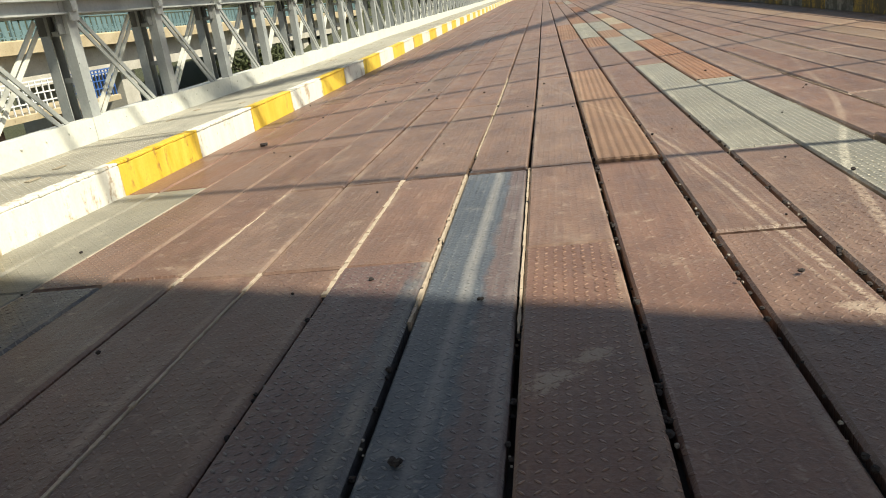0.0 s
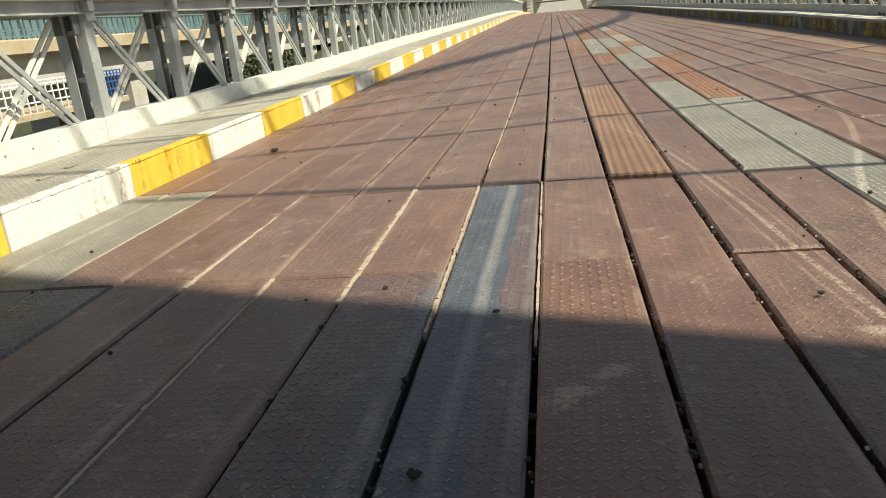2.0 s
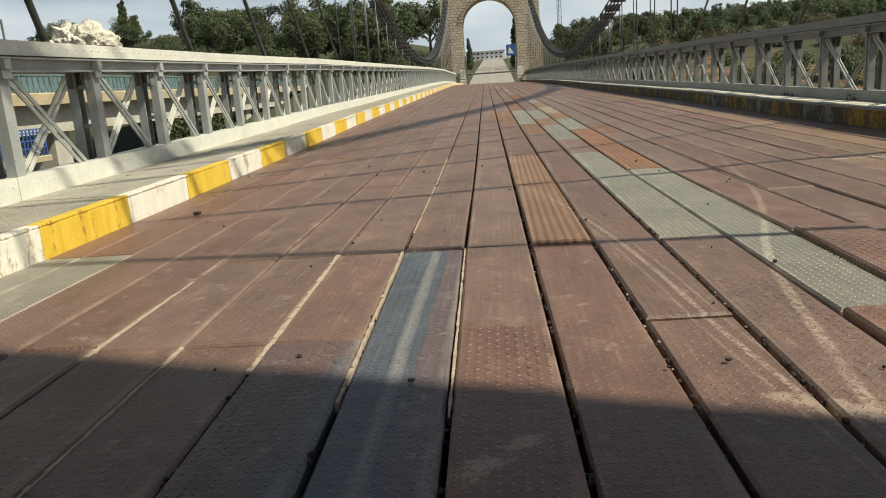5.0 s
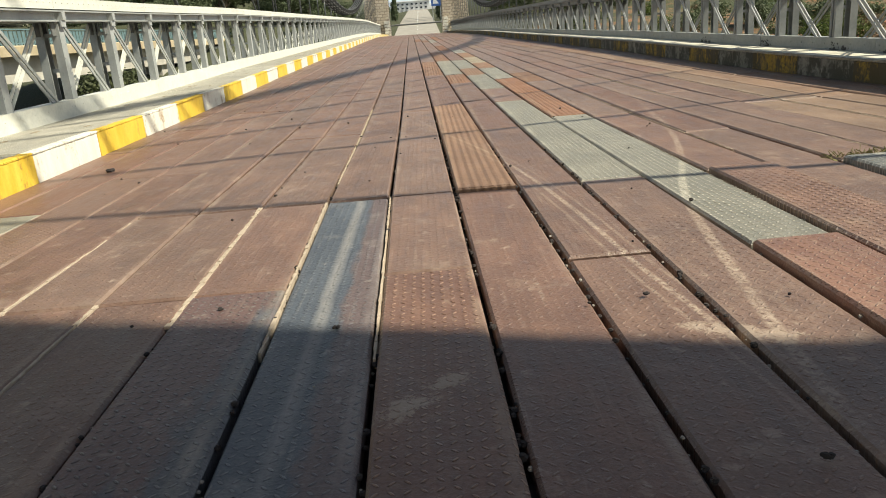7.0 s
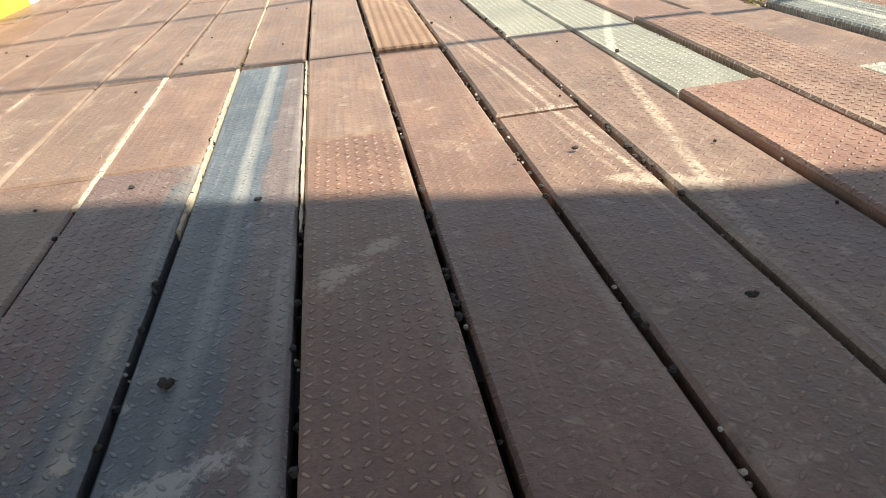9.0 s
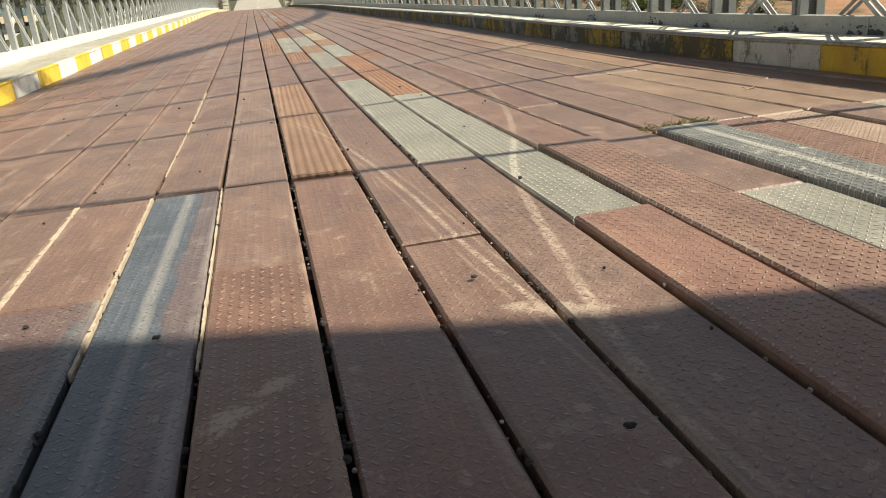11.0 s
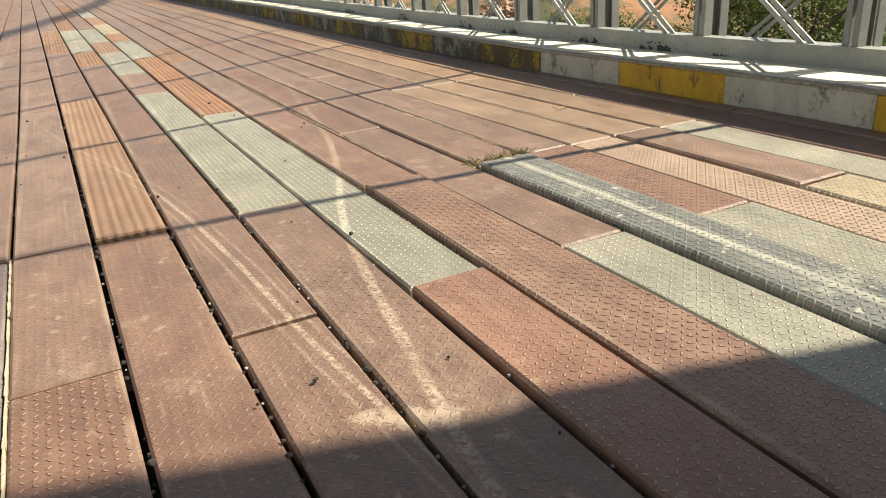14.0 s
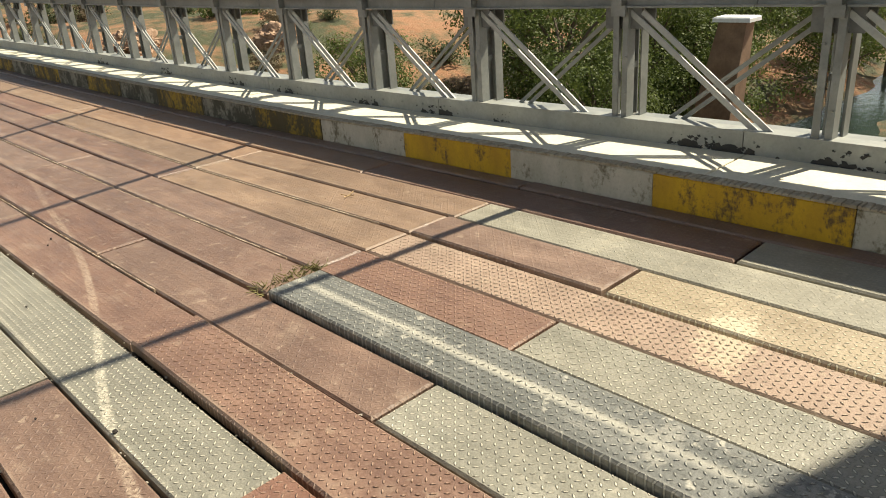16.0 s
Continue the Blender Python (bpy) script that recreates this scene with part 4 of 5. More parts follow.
ms = thing("lattice_mast", "tall slender steel lattice mast on the far hill", "mast", (21.5, 252, ground_z(21.5, 252)))
m = Build()
zb = ground_z(21.5, 252)
for dx, dy in ((-0.7, -0.7), (0.7, -0.7), (0.0, 0.8)):
    m.tube([(21.5 + dx, 252 + dy, zb), (21.5 + dx * 0.7, 252 + dy * 0.7, zb + 34)], 0.09, 5)
for i in range(24):
    z = zb + i * 1.4
    m.tube([(20.8, 251.3, z), (22.2, 251.3, z + 1.4)], 0.05, 4)
    m.tube([(22.2, 251.3, z), (20.8, 251.3, z + 1.4)], 0.05, 4)
part("lattice", m, STEEL_DARK, ms)
pl = thing("utility_pole", "dark utility pole with a cross arm and wires", "utility pole", (-62, 92, ground_z(-62, 92)))
zb = ground_z(-62, 92)
pm = Build().tube([(-62, 92, zb), (-62, 92, 12.6)], 0.14, 6)
pm.bar((-65.5, 92, 11.6), (-62, 92, 12.4), 0.12, 0.12)
part("pole", pm, STEEL_DARK, pl)
wi = Build()
for dz in (0, 0.5):
    wi.tube([(-110, 75, 10.8 + dz), (-85, 84, 10.4 + dz), (-62, 92, 11.6 + dz)], 0.03, 4)
part("wires", wi, CABLE, pl)


def rock(name, label, centre, size, seed, mat=ROCK):
    rnd = random.Random(seed)
    bm = bmesh.new()
    bmesh.ops.create_icosphere(bm, subdivisions=5, radius=1)
    off = Vector((rnd.uniform(0, 50), rnd.uniform(0, 50), 0))
    for v in bm.verts:
        k = 1 + 0.35 * noise.noise(v.co * 1.6 + off) + 0.22 * noise.noise(v.co * 4.5 + off) + 0.12 * noise.noise(v.co * 11 + off) + 0.06 * noise.noise(v.co * 26 + off)
        v.co = Vector((v.co.x * size[0], v.co.y * size[1], v.co.z * size[2])) * k
    me = bpy.data.meshes.new(name)
    bm.to_mesh(me)
    bm.free()
    me.materials.append(mat)
    ob = new(name, me)
    ob.location = centre
    return tagged(ob, label, "rock")


rock("rock_outcrop", "pale limestone outcrop among the trees", (-60.0, 107, 8.6), (4.6, 5, 4.4), 1)
rock("rock_outcrop", "pale limestone outcrop beside the wood", (-68, 110, 7.4), (4.5, 4, 3.0), 2)
for i, (x, y) in enumerate(((-14, 18), (-17, 24), (-13, 31), (17, 42), (24, 38), (36, 45))):
    rock("boulder", "reddish weathered boulder on the river bank", (x, y, ground_z(x, y)), (1.6, 1.3, 1.0), 10 + i, BOULDER)


# ---- trees and bushes ----
def leaves(b, rnd, centre, radius, count, size, flat=0.8):
    for _ in range(count):
        d = Vector((rnd.gauss(0, 1), rnd.gauss(0, 1), rnd.gauss(0, 1))).normalized()
        p = Vector(centre) + Vector((d.x, d.y, d.z * flat)) * radius * rnd.uniform(0.55, 1.05)
        n = (d + Vector((rnd.uniform(-.8, .8), rnd.uniform(-.8, .8), rnd.uniform(-.2, 1)))).normalized()
        s = n.orthogonal().normalized()
        s = (Matrix.Rotation(rnd.uniform(0, 6.28), 3, n) @ s) * size * rnd.uniform(0.5, 1.1)
        t = n.cross(s) * rnd.uniform(0.5, 0.9)
        i = len(b.v)
        b.v += [tuple(p - s), tuple(p + t * 0.8), tuple(p + s), tuple(p - t)]
        b.f.append((i, i + 1, i + 2, i + 3))


def tree(seed, height, spread, mat, label, slim=False, count=170, leaf=0.0):
    rnd = random.Random(seed)
    root = thing("tree", label, "tree", (0, 0, 0), "trees on the far hills")
    tr, cr = Build(), Build()
    lean = Vector((rnd.uniform(-.05, .05), rnd.uniform(-.05, .05), 1))
    top = lean * height * (0.95 if slim else 0.7)
    tr.tube([(0, 0, -0.8), lean * height * 0.25, lean * height * 0.5, top], [height * 0.028, height * 0.022, height * 0.015, height * 0.004], 7)
    n = 16 if slim else 19
    for i in range(n):
        if slim:
            h = height * (0.12 + 0.85 * i / n)
            c = lean * h + Vector((rnd.uniform(-.3, .3), rnd.uniform(-.3, .3), 0)) * spread
            r = spread * (1.05 - 0.75 * i / n)
        else:
            a, h = rnd.uniform(0, 6.28), height * rnd.uniform(0.36, 0.9)
            w = spread * math.sqrt(max(0.05, 1 - ((h / height - 0.55) / 0.5) ** 2)) * rnd.uniform(0.35, 0.95)
            c = lean * h + Vector((math.cos(a), math.sin(a), 0)) * w
            r = spread * rnd.uniform(0.28, 0.46)
            tr.tube([lean * h * 0.62, (lean * h * 0.62 + c) / 2 + Vector((0, 0, 0.2)), c], [height * 0.011, height * 0.008, height * 0.003], 5)
        leaves(cr, rnd, c, r, count, leaf or height * 0.018 + 0.08, 1.3 if slim else 0.8)
    part("trunk", tr, BARK, root)
    part("crown", cr, mat, root)
    return root


def bush(seed, size, mat, label):
    rnd = random.Random(seed)
    root = thing("bush", label, "bush", (0, 0, 0), "scrub on the banks")
    b, st = Build(), Build()
    for i in range(9):
        a, w = rnd.uniform(0, 6.28), size * rnd.uniform(0, 0.7)
        c = Vector((math.cos(a) * w, math.sin(a) * w, size * rnd.uniform(0.25, 0.8)))
        st.tube([(0, 0, -0.3), c * 0.5, c], [0.05 * size, 0.03 * size, 0.01 * size], 4)
        leaves(b, rnd, c, size * rnd.uniform(0.28, 0.45), 150, 0.045 * size + 0.014)
    part("stem", st, BARK, root)
    part("foliage", b, mat, root)
    return root


def plant(proto, x, y, s, spin, drop=0.0):
    return copy_thing(proto, Matrix.Translation((x, y, ground_z(x, y) - drop)) @ Matrix.Rotation(spin, 4, 'Z') @ Matrix.Diagonal((s, s, s, 1)))


protos = [tree(31, 10, 4.2, LEAF_DARK, "tall dense dark green broadleaf tree"), tree(32, 9, 3.8, LEAF_DARK, "dark green broadleaf tree with uneven crown"),
          tree(33, 8, 3.6, LEAF_OLIVE, "olive green round-crowned tree"), tree(34, 11, 3.0, LEAF_DARK, "tall narrow dark green tree")]
river_tree = tree(36, 7.5, 3.3, LEAF_BRIGHT, "bright green leafy riverside tree", count=560, leaf=0.085)
slim = tree(35, 11, 1.15, LEAF_DARK, "dark slender cypress beside the road", slim=True)
bushes = [bush(41, 1.6, LEAF_BRIGHT, "bright green leafy bush"), bush(42, 1.4, LEAF_OLIVE, "olive green scrubby bush"), bush(43, 1.3, LEAF_DRY, "dry brown leafless scrub"), bush(44, 1.7, LEAF_DARK, "dark green undergrowth below the wood")]
rnd = random.Random(77)
spots = []
for i in range(100):                    # wood on the left hill
    x, y = rnd.uniform(-105, -12), rnd.uniform(96, 185)
    if not (-72 < x < -50 and y < 118):
        spots.append((x, y))
for i in range(80):                    # wood on the right hill
    spots.append((rnd.uniform(11, 130), rnd.uniform(100, 200)))
for i in range(60):                    # nearer rows on the right slope
    spots.append((rnd.uniform(10, 95), rnd.uniform(92, 125)))
for i, (x, y) in enumerate(spots):
    p = protos[(i * 7 + i // 5) % 4]
    tall = (10, 9, 8, 11)[protos.index(p)]
    high = 0.8 + y * (rnd.uniform(0.085, 0.125) if x < 0 else rnd.uniform(0.05, 0.078)) - ground_z(x, y)
    plant(p, x, y, min(1.35, max(0.38, high / tall)), rnd.uniform(0, 6.28), 0.3)
for x, y, s in ((3.9, 142, 1.0), (4.2, 150, 1.05), (4.6, 160, 1.0), (-5.0, 150, 0.6), (-5.4, 162, 0.55), (-5.8, 175, 0.55)):
    plant(slim, x, y, s, x, 0.2)
for i in range(120):                   # scrub on the right bank
    x, y = rnd.uniform(9, 75), rnd.uniform(14, 75)
    plant(bushes[(0, 1, 1, 2)[i % 4]], x, y, rnd.uniform(0.5, 1.3), rnd.uniform(0, 6.28), 0.15)
for x, y, s in ((25, 16.8, 0.9), (27, 20, 1.15), (29.5, 18.6, 0.85), (33.5, 19.5, 1.05), (36, 18.0, 1.0), (40, 19.5, 1.1), (45, 21, 1.1), (38, 24, 1.2), (30, 25, 1.1), (50, 25, 1.2), (46, 15.0, 1.0), (52, 17, 1.15), (58, 16, 1.1), (64, 20, 1.3), (72, 23, 1.3), (82, 26, 1.4), (15, 21, 0.6), (18, 23, 0.7)):
    plant(river_tree, x, y, s, x * 2.3, 0.5)
for x, y, s in ((20, 17.4, 1.1), (27, 20.5, 2.6), (33, 17, 2.8), (16, 20, 2.0), (36, 19, 2.6), (41, 21, 2.6), (26, 14.5, 2.2), (27.6, 12.4, 1.6), (29, 12.2, 1.3), (30.5, 19, 2.4), (22, 13.5, 1.9), (47, 24, 3), (55, 27, 3), (62, 22, 3)):
    plant(river_tree, x, y, s * 0.3, x * 1.7, 0.9)
for i in range(16):                    # small trees below the left walkway
    x, y = rnd.uniform(-19, -9), 9 + 2.6 * i
    plant(protos[2], x, y, rnd.uniform(0.5, 0.68), rnd.uniform(0, 6.28), 0.4)
for i in range(50):                    # scrub under the left side
    x, y = rnd.uniform(-20, -6.5), rnd.uniform(6, 70)
    plant(bushes[(1, 0, 2, 1)[i % 4]], x, y, rnd.uniform(0.7, 1.6), rnd.uniform(0, 6.28), 0.15)
def scrub(name, label, spots):
    """Far foliage that nobody could count, joined into one object; spots: kind of bush, x, y, scale."""
    co, slot, mats = [], [], [LEAF_BRIGHT, LEAF_OLIVE, LEAF_DRY, LEAF_DARK]
    for k, x, y, size in spots:
        me = next(c for c in bushes[k].children if c.name.startswith("foliage")).data
        v = np.empty(len(me.vertices) * 3, dtype=np.float32)
        me.vertices.foreach_get("co", v)
        a = rnd.uniform(0, 6.28)
        turn = np.array(((math.cos(a), -math.sin(a), 0), (math.sin(a), math.cos(a), 0), (0, 0, 1)))
        co.append(v.reshape(-1, 3) @ turn.T * size + np.array((x, y, ground_z(x, y) - 0.3)))
        slot += [k] * (len(v) // 12)
    co = np.concatenate(co)
    me = bpy.data.meshes.new(name)
    me.vertices.add(len(co))
    me.loops.add(len(co))
    me.polygons.add(len(co) // 4)
    me.vertices.foreach_set("co", co.astype(np.float32).ravel())
    me.loops.foreach_set("vertex_index", np.arange(len(co), dtype=np.int32))
    me.polygons.foreach_set("loop_start", np.arange(0, len(co), 4, dtype=np.int32))
    for m in mats:
        me.materials.append(m)
    me.polygons.foreach_set("material_index", np.array(slot, dtype=np.int32))
    me.update(calc_edges=True)
    tagged(new(name, me), label, "scrub", kind="stuff")


scrub("undergrowth", "dark green undergrowth along the foot of the woods", [(3, rnd.uniform(-85, -9) if i % 2 else rnd.uniform(10, 110), rnd.uniform(90, 135), rnd.uniform(1.2, 2.2)) for i in range(170)])
scrub("slope_scrub", "dark and dry scrub over the far river slope", [((3, 1, 3, 2)[i % 4], rnd.uniform(13, 100), rnd.uniform(52, 108), rnd.uniform(0.9, 1.9)) for i in range(150)])
scrub("verge_scrub", "low green scrub on the verges of the far road", [(i % 2, rnd.choice((-1, 1)) * rnd.uniform(7, 70), rnd.uniform(80, 130), rnd.uniform(0.6, 1.6)) for i in range(60)])
for p in protos + [slim, river_tree] + bushes:     # the first of each stands in the woods too
    k = protos.index(p) if p in protos else 5
    x, y = -30.0 - 9 * k, 125.0 + 5 * k
    p.matrix_world = Matrix.Translation((x, y, ground_z(x, y) - 0.2))

# ---- planks, the nearest as pieces ----
PINK_TREAD = plank_material("pinkish_tread_steel", (0.27, 0.175, 0.125), (0.40, 0.28, 0.21), relief=1.0, worn=0.55, tips=0.45, dust=(0.5, 0.42, 0.3))
R, T, G, A, O, S, B = RED_SMOOTH, RED_TREAD, GREY_TREAD, TAN_TREAD, ORANGE_RIBBED, GREY_SMOOTH, BROWN_SMOOTH
LIFT = {(1, 0): -0.012, (0, 0): -0.006, (0, 1): 0.008, (3, 0): 0.012, (4, 0): 0.014, (2, 0): -0.004, (9, 1): 0.008, (8, 0): -0.004, (-1, 0): 0.004}
# how far each joint of the splayed near planks stands off its line, at y = 0 and at y = 2.76
SPLAY = {-5: (0.045, -0.02), -4: (0.06, -0.022), -3: (0.062, -0.025), -2: (0.058, -0.01), -1: (0.045, -0.008), 0: (0.034, 0.0), 1: (0.02, -0.006), 2: (-0.003, -0.01), 3: (-0.01, -0.008), 4: (-0.03, -0.008)}


def splay(k, y):
    a, b = SPLAY.get(k, (0.05, -0.018) if -9 < k < 0 else (0.0, 0.0))
    return a + (b - a) * y / 2.76 if y < 2.77 else 0.0


NEAR = {
    -9: [(S, 3.08), (T, 5.2), (R, 7.6)], -8: [(S, 1.5), (S, 3.08), (T, 6.4), (R, 8.9)], -7: [(SLATE_TREAD, 1.5), (T, 3.95), (T, 7.6)], -6: [(R, 1.54), (R, 3.95), (R, 7.5)],
    -5: [(R, 1.5), (R, 2.75), (R, 6.4)], -4: [(R, 1.5), (R, 2.75), (R, 5.17), (R, 8.8)], -3: [(SLATE_RED, 1.5), (R, 2.76), (R, 5.2), (R, 9.0)],
    -2: [(BLUE_WORN, 2.75), (R, 5.0), (R, 8.8)], -1: [(T, 1.55), (R, 2.75), (R, 6.5), (R, 9.4)], 0: [(R, 2.75), (O, 4.82), (O, 6.8), (R, 11.2), (O, 13.2), (O, 15)],
    1: [(R, 1.56), (R, 4.9), (R, 7.0), (R, 9.4), (O, 11), (S, 15)], 2: [(R, 2.75), (G, 6.75), (R, 8.2), (G, 10.6), (O, 12.2), (G, 15)], 3: [(T, 1.54), (G, 5.33), (O, 7.5), (O, 9.6), (G, 12), (O, 13.5), (A, 16)],
    4: [(T, 2.75), (R, 5.17), (R, 8.8), (O, 10.4)], 5: [(G, 1.54), (R, 3.95), (R, 7.6)], 6: [(GREY_STRIPED, 2.69), (R, 6.4), (R, 8.8)], 7: [(G, 1.48), (T, 2.75), (R, 6.4)],
    8: [(PINK_TREAD, 2.74), (B, 5.2), (R, 8.8)], 9: [(A, 1.49), (R, 2.74), (B, 5.2), (B, 8.8)], 10: [(S, 2.7), (B, 5.2), (B, 8.8)], 11: [(S, 1.2), (R, 3.95), (B, 7.6)], 12: [(R, 2.75), (R, 6.4)]}
TREADS = (RED_TREAD, GREY_TREAD, TAN_TREAD, BLUE_WORN, SLATE_TREAD, SLATE_RED, GREY_STRIPED, PINK_TREAD)


def lozenges(b, k, xa, xb, ya, yb, x0, up, tilt, low=1.0, pitch=0.029):
    """Raised lozenges of a tread plate, leaning to either side by turns, on one plank."""
    rnd = random.Random(k * 31 + int(ya * 10))
    for j in range(math.floor(ya / pitch), math.ceil(yb / pitch)):
        y = (j + 0.5) * pitch
        sa, sb = splay(k, y), splay(k + 1, y)
        if not ya < y < yb:
            continue
        for i in range(math.floor((xa + sa) / pitch) - 1, math.ceil((xb + sb) / pitch) + 1):
            x = (i + 0.5) * pitch
            u = x + shift(y) - sa
            if not xa < u < xb + (sb - sa) * (xb - x0) / 0.3 or u < xa + (sb - sa) * (xa - x0) / 0.3:
                continue
            z = rise(x, y) + up + tilt * (u - x0) / 0.3
            h = low * rnd.uniform(0.0010, 0.0022) * min(1.0, max(0.15, 0.75 + 1.6 * noise.noise(Vector((x * 4.0, y * 1.6, k)))))
            c = 0.5 * pitch
            lx, ly = (c * 0.50, c * 0.50) if (i + j) % 2 == 0 else (c * 0.50, -c * 0.50)
            wx_, wy_ = -ly * 0.36, lx * 0.36
            n = len(b.v)
            b.v += [(x - lx, y - ly, z), (x + wx_, y + wy_, z), (x + lx, y + ly, z), (x - wx_, y - wy_, z), (x - lx * 0.5, y - ly * 0.5, z + h), (x + lx * 0.5, y + ly * 0.5, z + h)]
            b.f += [(n + 1, n, n + 4), (n + 1, n + 4, n + 5), (n + 2, n + 1, n + 5), (n + 3, n + 2, n + 5), (n + 3, n + 5, n + 4), (n, n + 3, n + 4)]


studs = {}
rnd = random.Random(3)
far = {}
EDGE = {k: rnd.uniform(-0.003, 0.003) for k in range(-9, 14)}
count = 0
for k in range(-9, 13):
    x0, x1 = PITCH * k, PITCH * (k + 1)
    g = 0.009 if k >= -2 else 0.0045
    x0, x1 = max(x0 + EDGE[k] + g, XL + 0.004), min(x1 + EDGE[k + 1] - (0.009 if k >= -3 else 0.0045), XR - 0.004)
    y, row, i = -0.86, list(NEAR[k]), 0
    while y < 86:
        if i < len(row):
            mt, e = row[i]
        else:
            mt = rnd.choice((R, R, R, R, R, T, O if 0 <= k <= 4 else R, G if 1 <= k <= 3 else R, B if k > 6 else R, B if k > 4 else R))
            e = y + rnd.choice((2.42, 2.42, 3.63, 3.63, 4.84))
        e = min(e, 86)
        up = rnd.uniform(-0.003, 0.003) + (0.026 if mt is GREY_STRIPED else 0) + LIFT.get((k, i), 0)
        tilt = rnd.uniform(-0.002, 0.002)
        fn = lambda a, b, c, up=up, tilt=tilt, x0=x0, k=k: on_bridge(a + splay(k, b) + (splay(k + 1, b) - splay(k, b)) * (a - x0) / 0.3, b, c + up + tilt * (a - x0) / 0.3)
        if mt is RED_SMOOTH and k > -6 and y < 1 and e > 0:
            lozenges(studs.setdefault(mt.name, (mt, Build()))[1], k, x0 + 0.014, x1 - 0.014, max(y, -0.3) + 0.02, min(e, 2.0) - 0.02, x0, up, tilt, 0.55)
        if mt in TREADS and y < 3 and e > 0:
            lozenges(studs.setdefault(mt.name, (mt, Build()))[1], k, x0 + 0.014, x1 - 0.014, max(y, -0.3) + 0.02, e - 0.02, x0, up, tilt)
        if y < 15 and count < 300:
            b = Build().slab(x0, x1, y + 0.008, e - 0.008, -0.05, 0.0, 0.009, fn)
            part("plank", b, mt, deck)
            count += 1
        else:
            far.setdefault(mt.name, (mt, Build()))[1].slab(x0, x1, y + 0.008, e - 0.008, -0.05, 0.0, 0.009, fn)
        y, i = e, i + 1
for mt, b in far.values():
    part("plank_rest", b, mt, deck, kind="stuff")
for mt, b in studs.values():
    part("tread_lozenge", b, mt, deck, "raised lozenges of the tread plate", kind="stuff")

# ---- small things on the deck ----
rnd = random.Random(8)
sand = Build()
# near strips of joints -1 and -2 stand in for sunlit plank edges
for k, y0, y1, w in ((-3, 1.25, 2.76, 0.015), (-5, 1.45, 2.78, 0.011), (-4, 0.2, 1.5, 0.008), (-1, 0.9, 2.75, 0.006), (-2, 1.0, 2.75, 0.008), (-2, 3.2, 7, 0.006), (-7, 1.2, 3.1, 0.004), (5, 3.2, 7, 0.005), (7, 3, 9, 0.006), (9, 3, 8, 0.005)):
    y = y0
    while y < y1:
        e = min(y + rnd.uniform(0.02, 0.06), y1)
        x, h = PITCH * k + splay(k, y), w * rnd.uniform(0.3, 0.9)
        sand.slab(x - h, x + h * rnd.uniform(0.6, 1.0), y, e, -0.03, rnd.uniform(-0.002, 0.002), 0.001, on_bridge)
        y = e
tagged(new("sand", sand.data("sand", SAND)), "pale packed sand and sunlit plank edges along the joints", "sand", kind="stuff")


def lump(b, rnd, x, y, z, r):
    i = len(b.v)
    for lat, rr in ((-0.7, 0.7), (0.1, 1.0), (0.75, 0.6)):
        for m in range(6):
            a = math.pi * m / 3 + lat
            q = r * rr * rnd.uniform(0.75, 1.2)
            b.v.append(tuple(on_bridge(x + q * math.cos(a), y + q * math.sin(a), z + r * (lat + 0.7) * 0.8)))
    for l in (0, 6):
        for m in range(6):
            n = (m + 1) % 6
            b.f.append((i + l + m, i + l + n, i + l + 6 + n, i + l + 6 + m))
    b.f.append(tuple(i + 12 + m for m in range(6)))


def in_gap(rnd, k, y0, y1):
    y = rnd.uniform(y0, y1)
    return PITCH * k + splay(k, y) + rnd.uniform(-0.007, 0.007), y


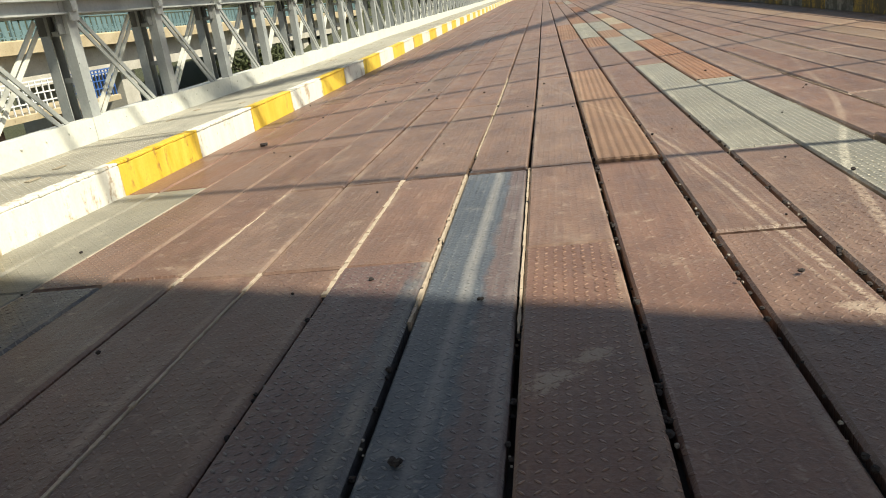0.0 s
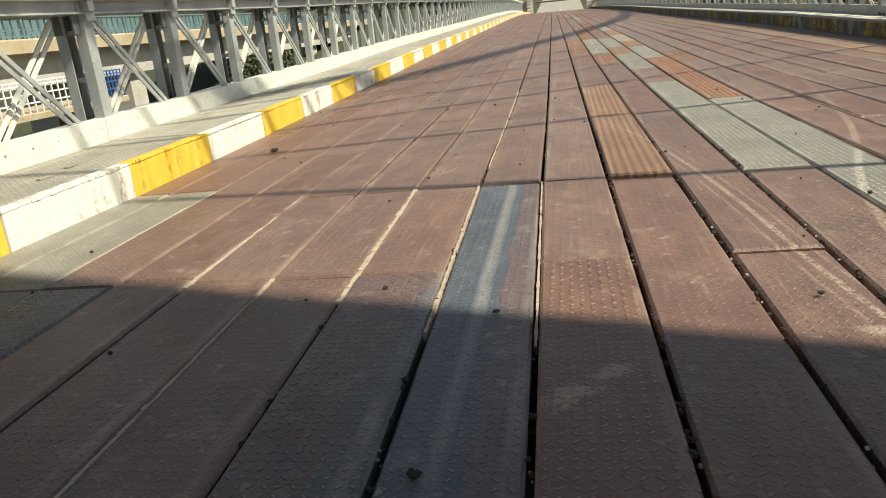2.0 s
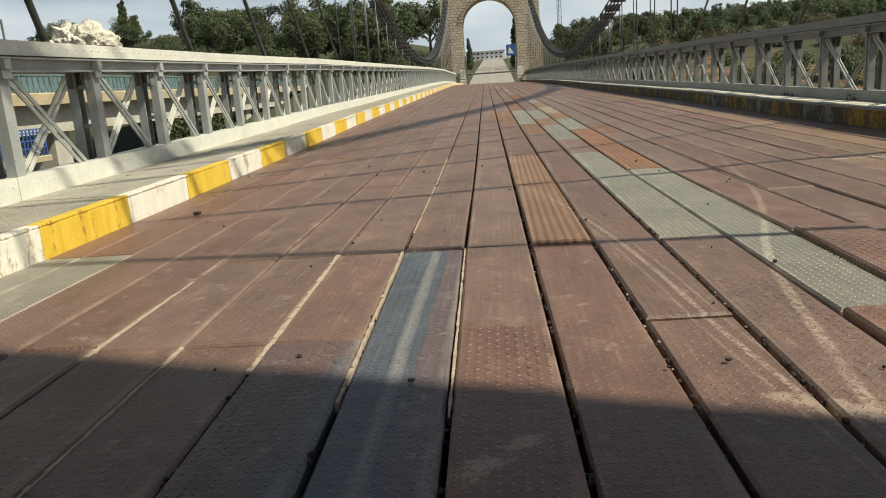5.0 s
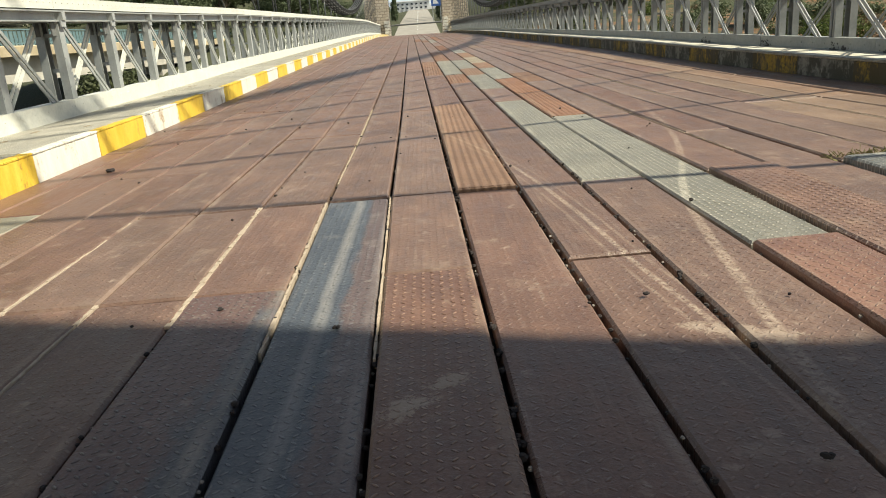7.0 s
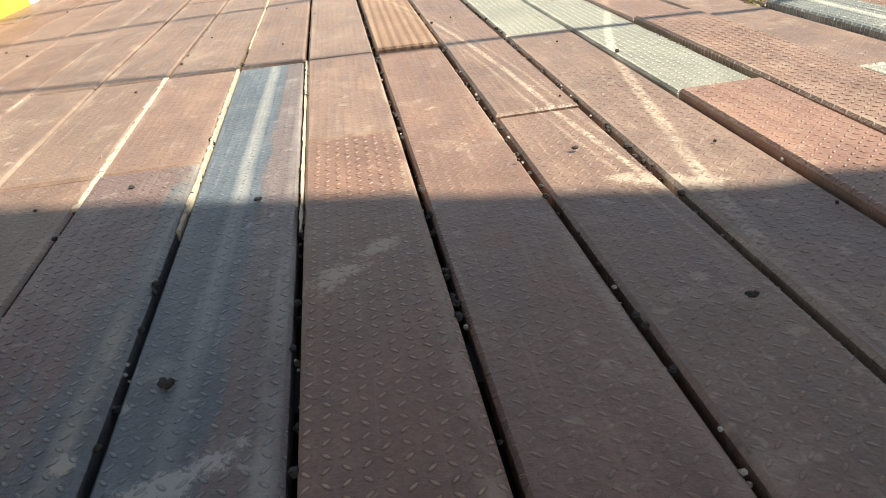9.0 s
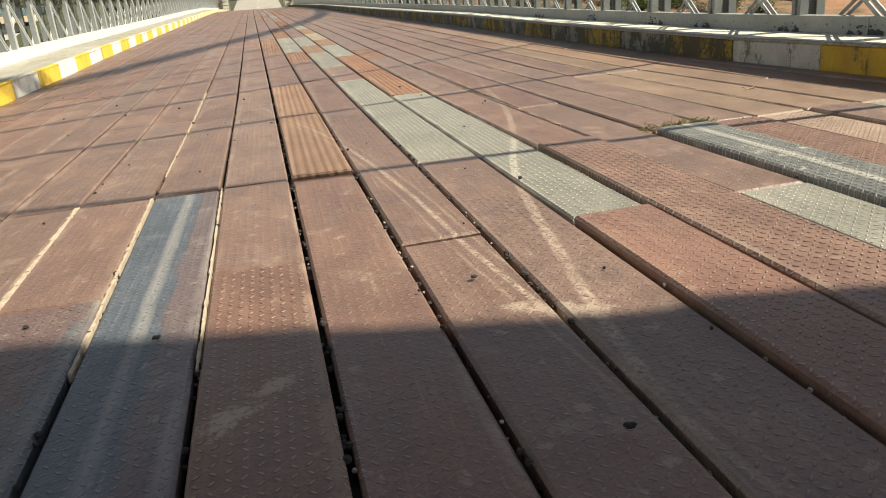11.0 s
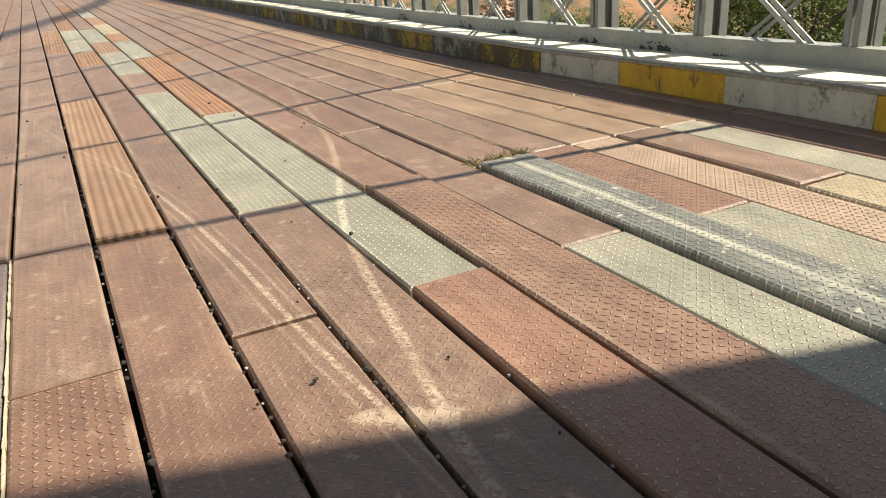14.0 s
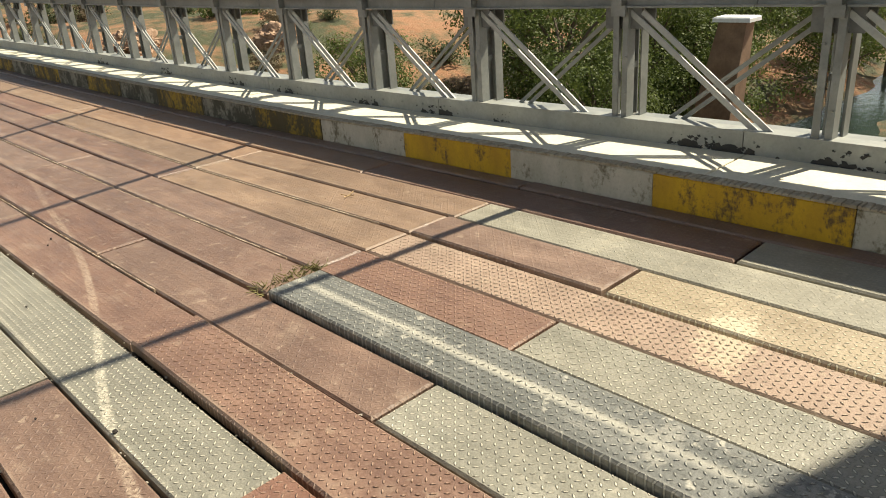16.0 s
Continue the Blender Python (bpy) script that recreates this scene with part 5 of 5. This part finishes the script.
peb, clod = Build(), Build()
for _ in range(420):
    k = rnd.choice((-3, -2, -1, 0, 1, 2, 3, 4, 5, 6, 7))
    lump(peb, rnd, *in_gap(rnd, k, -0.4, 6), rnd.uniform(-0.035, -0.010), rnd.uniform(0.003, 0.007))
for _ in range(60):
    lump(peb, rnd, rnd.uniform(-2.6, 3.8), rnd.uniform(0.3, 9), 0.0, rnd.uniform(0.002, 0.005))
for _ in range(300):
    k = rnd.choice((-3, -2, -1, 0, 1, 2))
    lump(clod, rnd, *in_gap(rnd, k, -0.5, 4), rnd.uniform(-0.03, -0.008), rnd.uniform(0.004, 0.011))
for _ in range(60):
    lump(clod, rnd, rnd.uniform(-2.6, 2.0), rnd.uniform(0.6, 8), 0.0, rnd.uniform(0.004, 0.010))
tagged(new("pebbles", peb.data("pebbles", STONE_CHIP)), "small pale pebbles caught in the joints", "pebbles", kind="stuff")
tagged(new("dirt_crumbs", clod.data("dirt_crumbs", CLOD)), "dark crumbs of dirt on the planks", "dirt", kind="stuff")
for x, y, r in ((-0.488, 0.34, 0.014), (0.535, 0.33, 0.012), (-0.40, 1.12, 0.010), (0.47, 1.16, 0.010), (-2.3, 4.3, 0.03)):
    b = Build()
    for _ in range(5):
        lump(b, rnd, x + rnd.uniform(-r, r) * 0.6, y + rnd.uniform(-r, r) * 0.6, 0.0, r * rnd.uniform(0.4, 0.7))
    tagged(new("dirt_clod", b.data("dirt_clod", CLOD)), "dark crumbly clod of dirt on the planks", "dirt clod")
weed = Build()
for _ in range(160):
    x, y = rnd.uniform(1.84, 2.22), rnd.gauss(2.76, 0.03)
    a, l = rnd.uniform(0, 6.28), rnd.uniform(0.02, 0.055)
    p = on_bridge(x, y, -0.01)
    q = p + Vector((math.cos(a) * l, math.sin(a) * l, rnd.uniform(0.01, 0.04)))
    weed.bar(p, q, 0.002, 0.004)
tagged(new("weed_tuft", weed.data("weed_tuft", WEED)), "dry weed tuft at the end of a raised plank", "weeds", kind="stuff")
tw = Build()
c = on_bridge(3.0, 3.55, 0.006)
for a, l in ((0.4, 0.07), (2.2, 0.05), (3.6, 0.06), (5.0, 0.05)):
    tw.tube([c, c + Vector((math.cos(a) * l, math.sin(a) * l, 0.012))], 0.003, 5)
tagged(new("dry_twig", tw.data("dry_twig", TWIG)), "small forked dry twig lying on the planks", "twig")
lf = Build().slab(2.36, 2.42, 4.62, 4.66, 0.003, 0.007, 0.002, on_bridge)
tagged(new("paper_scrap", lf.data("paper_scrap", WHITE)), "small white scrap lying on the planks", "litter")
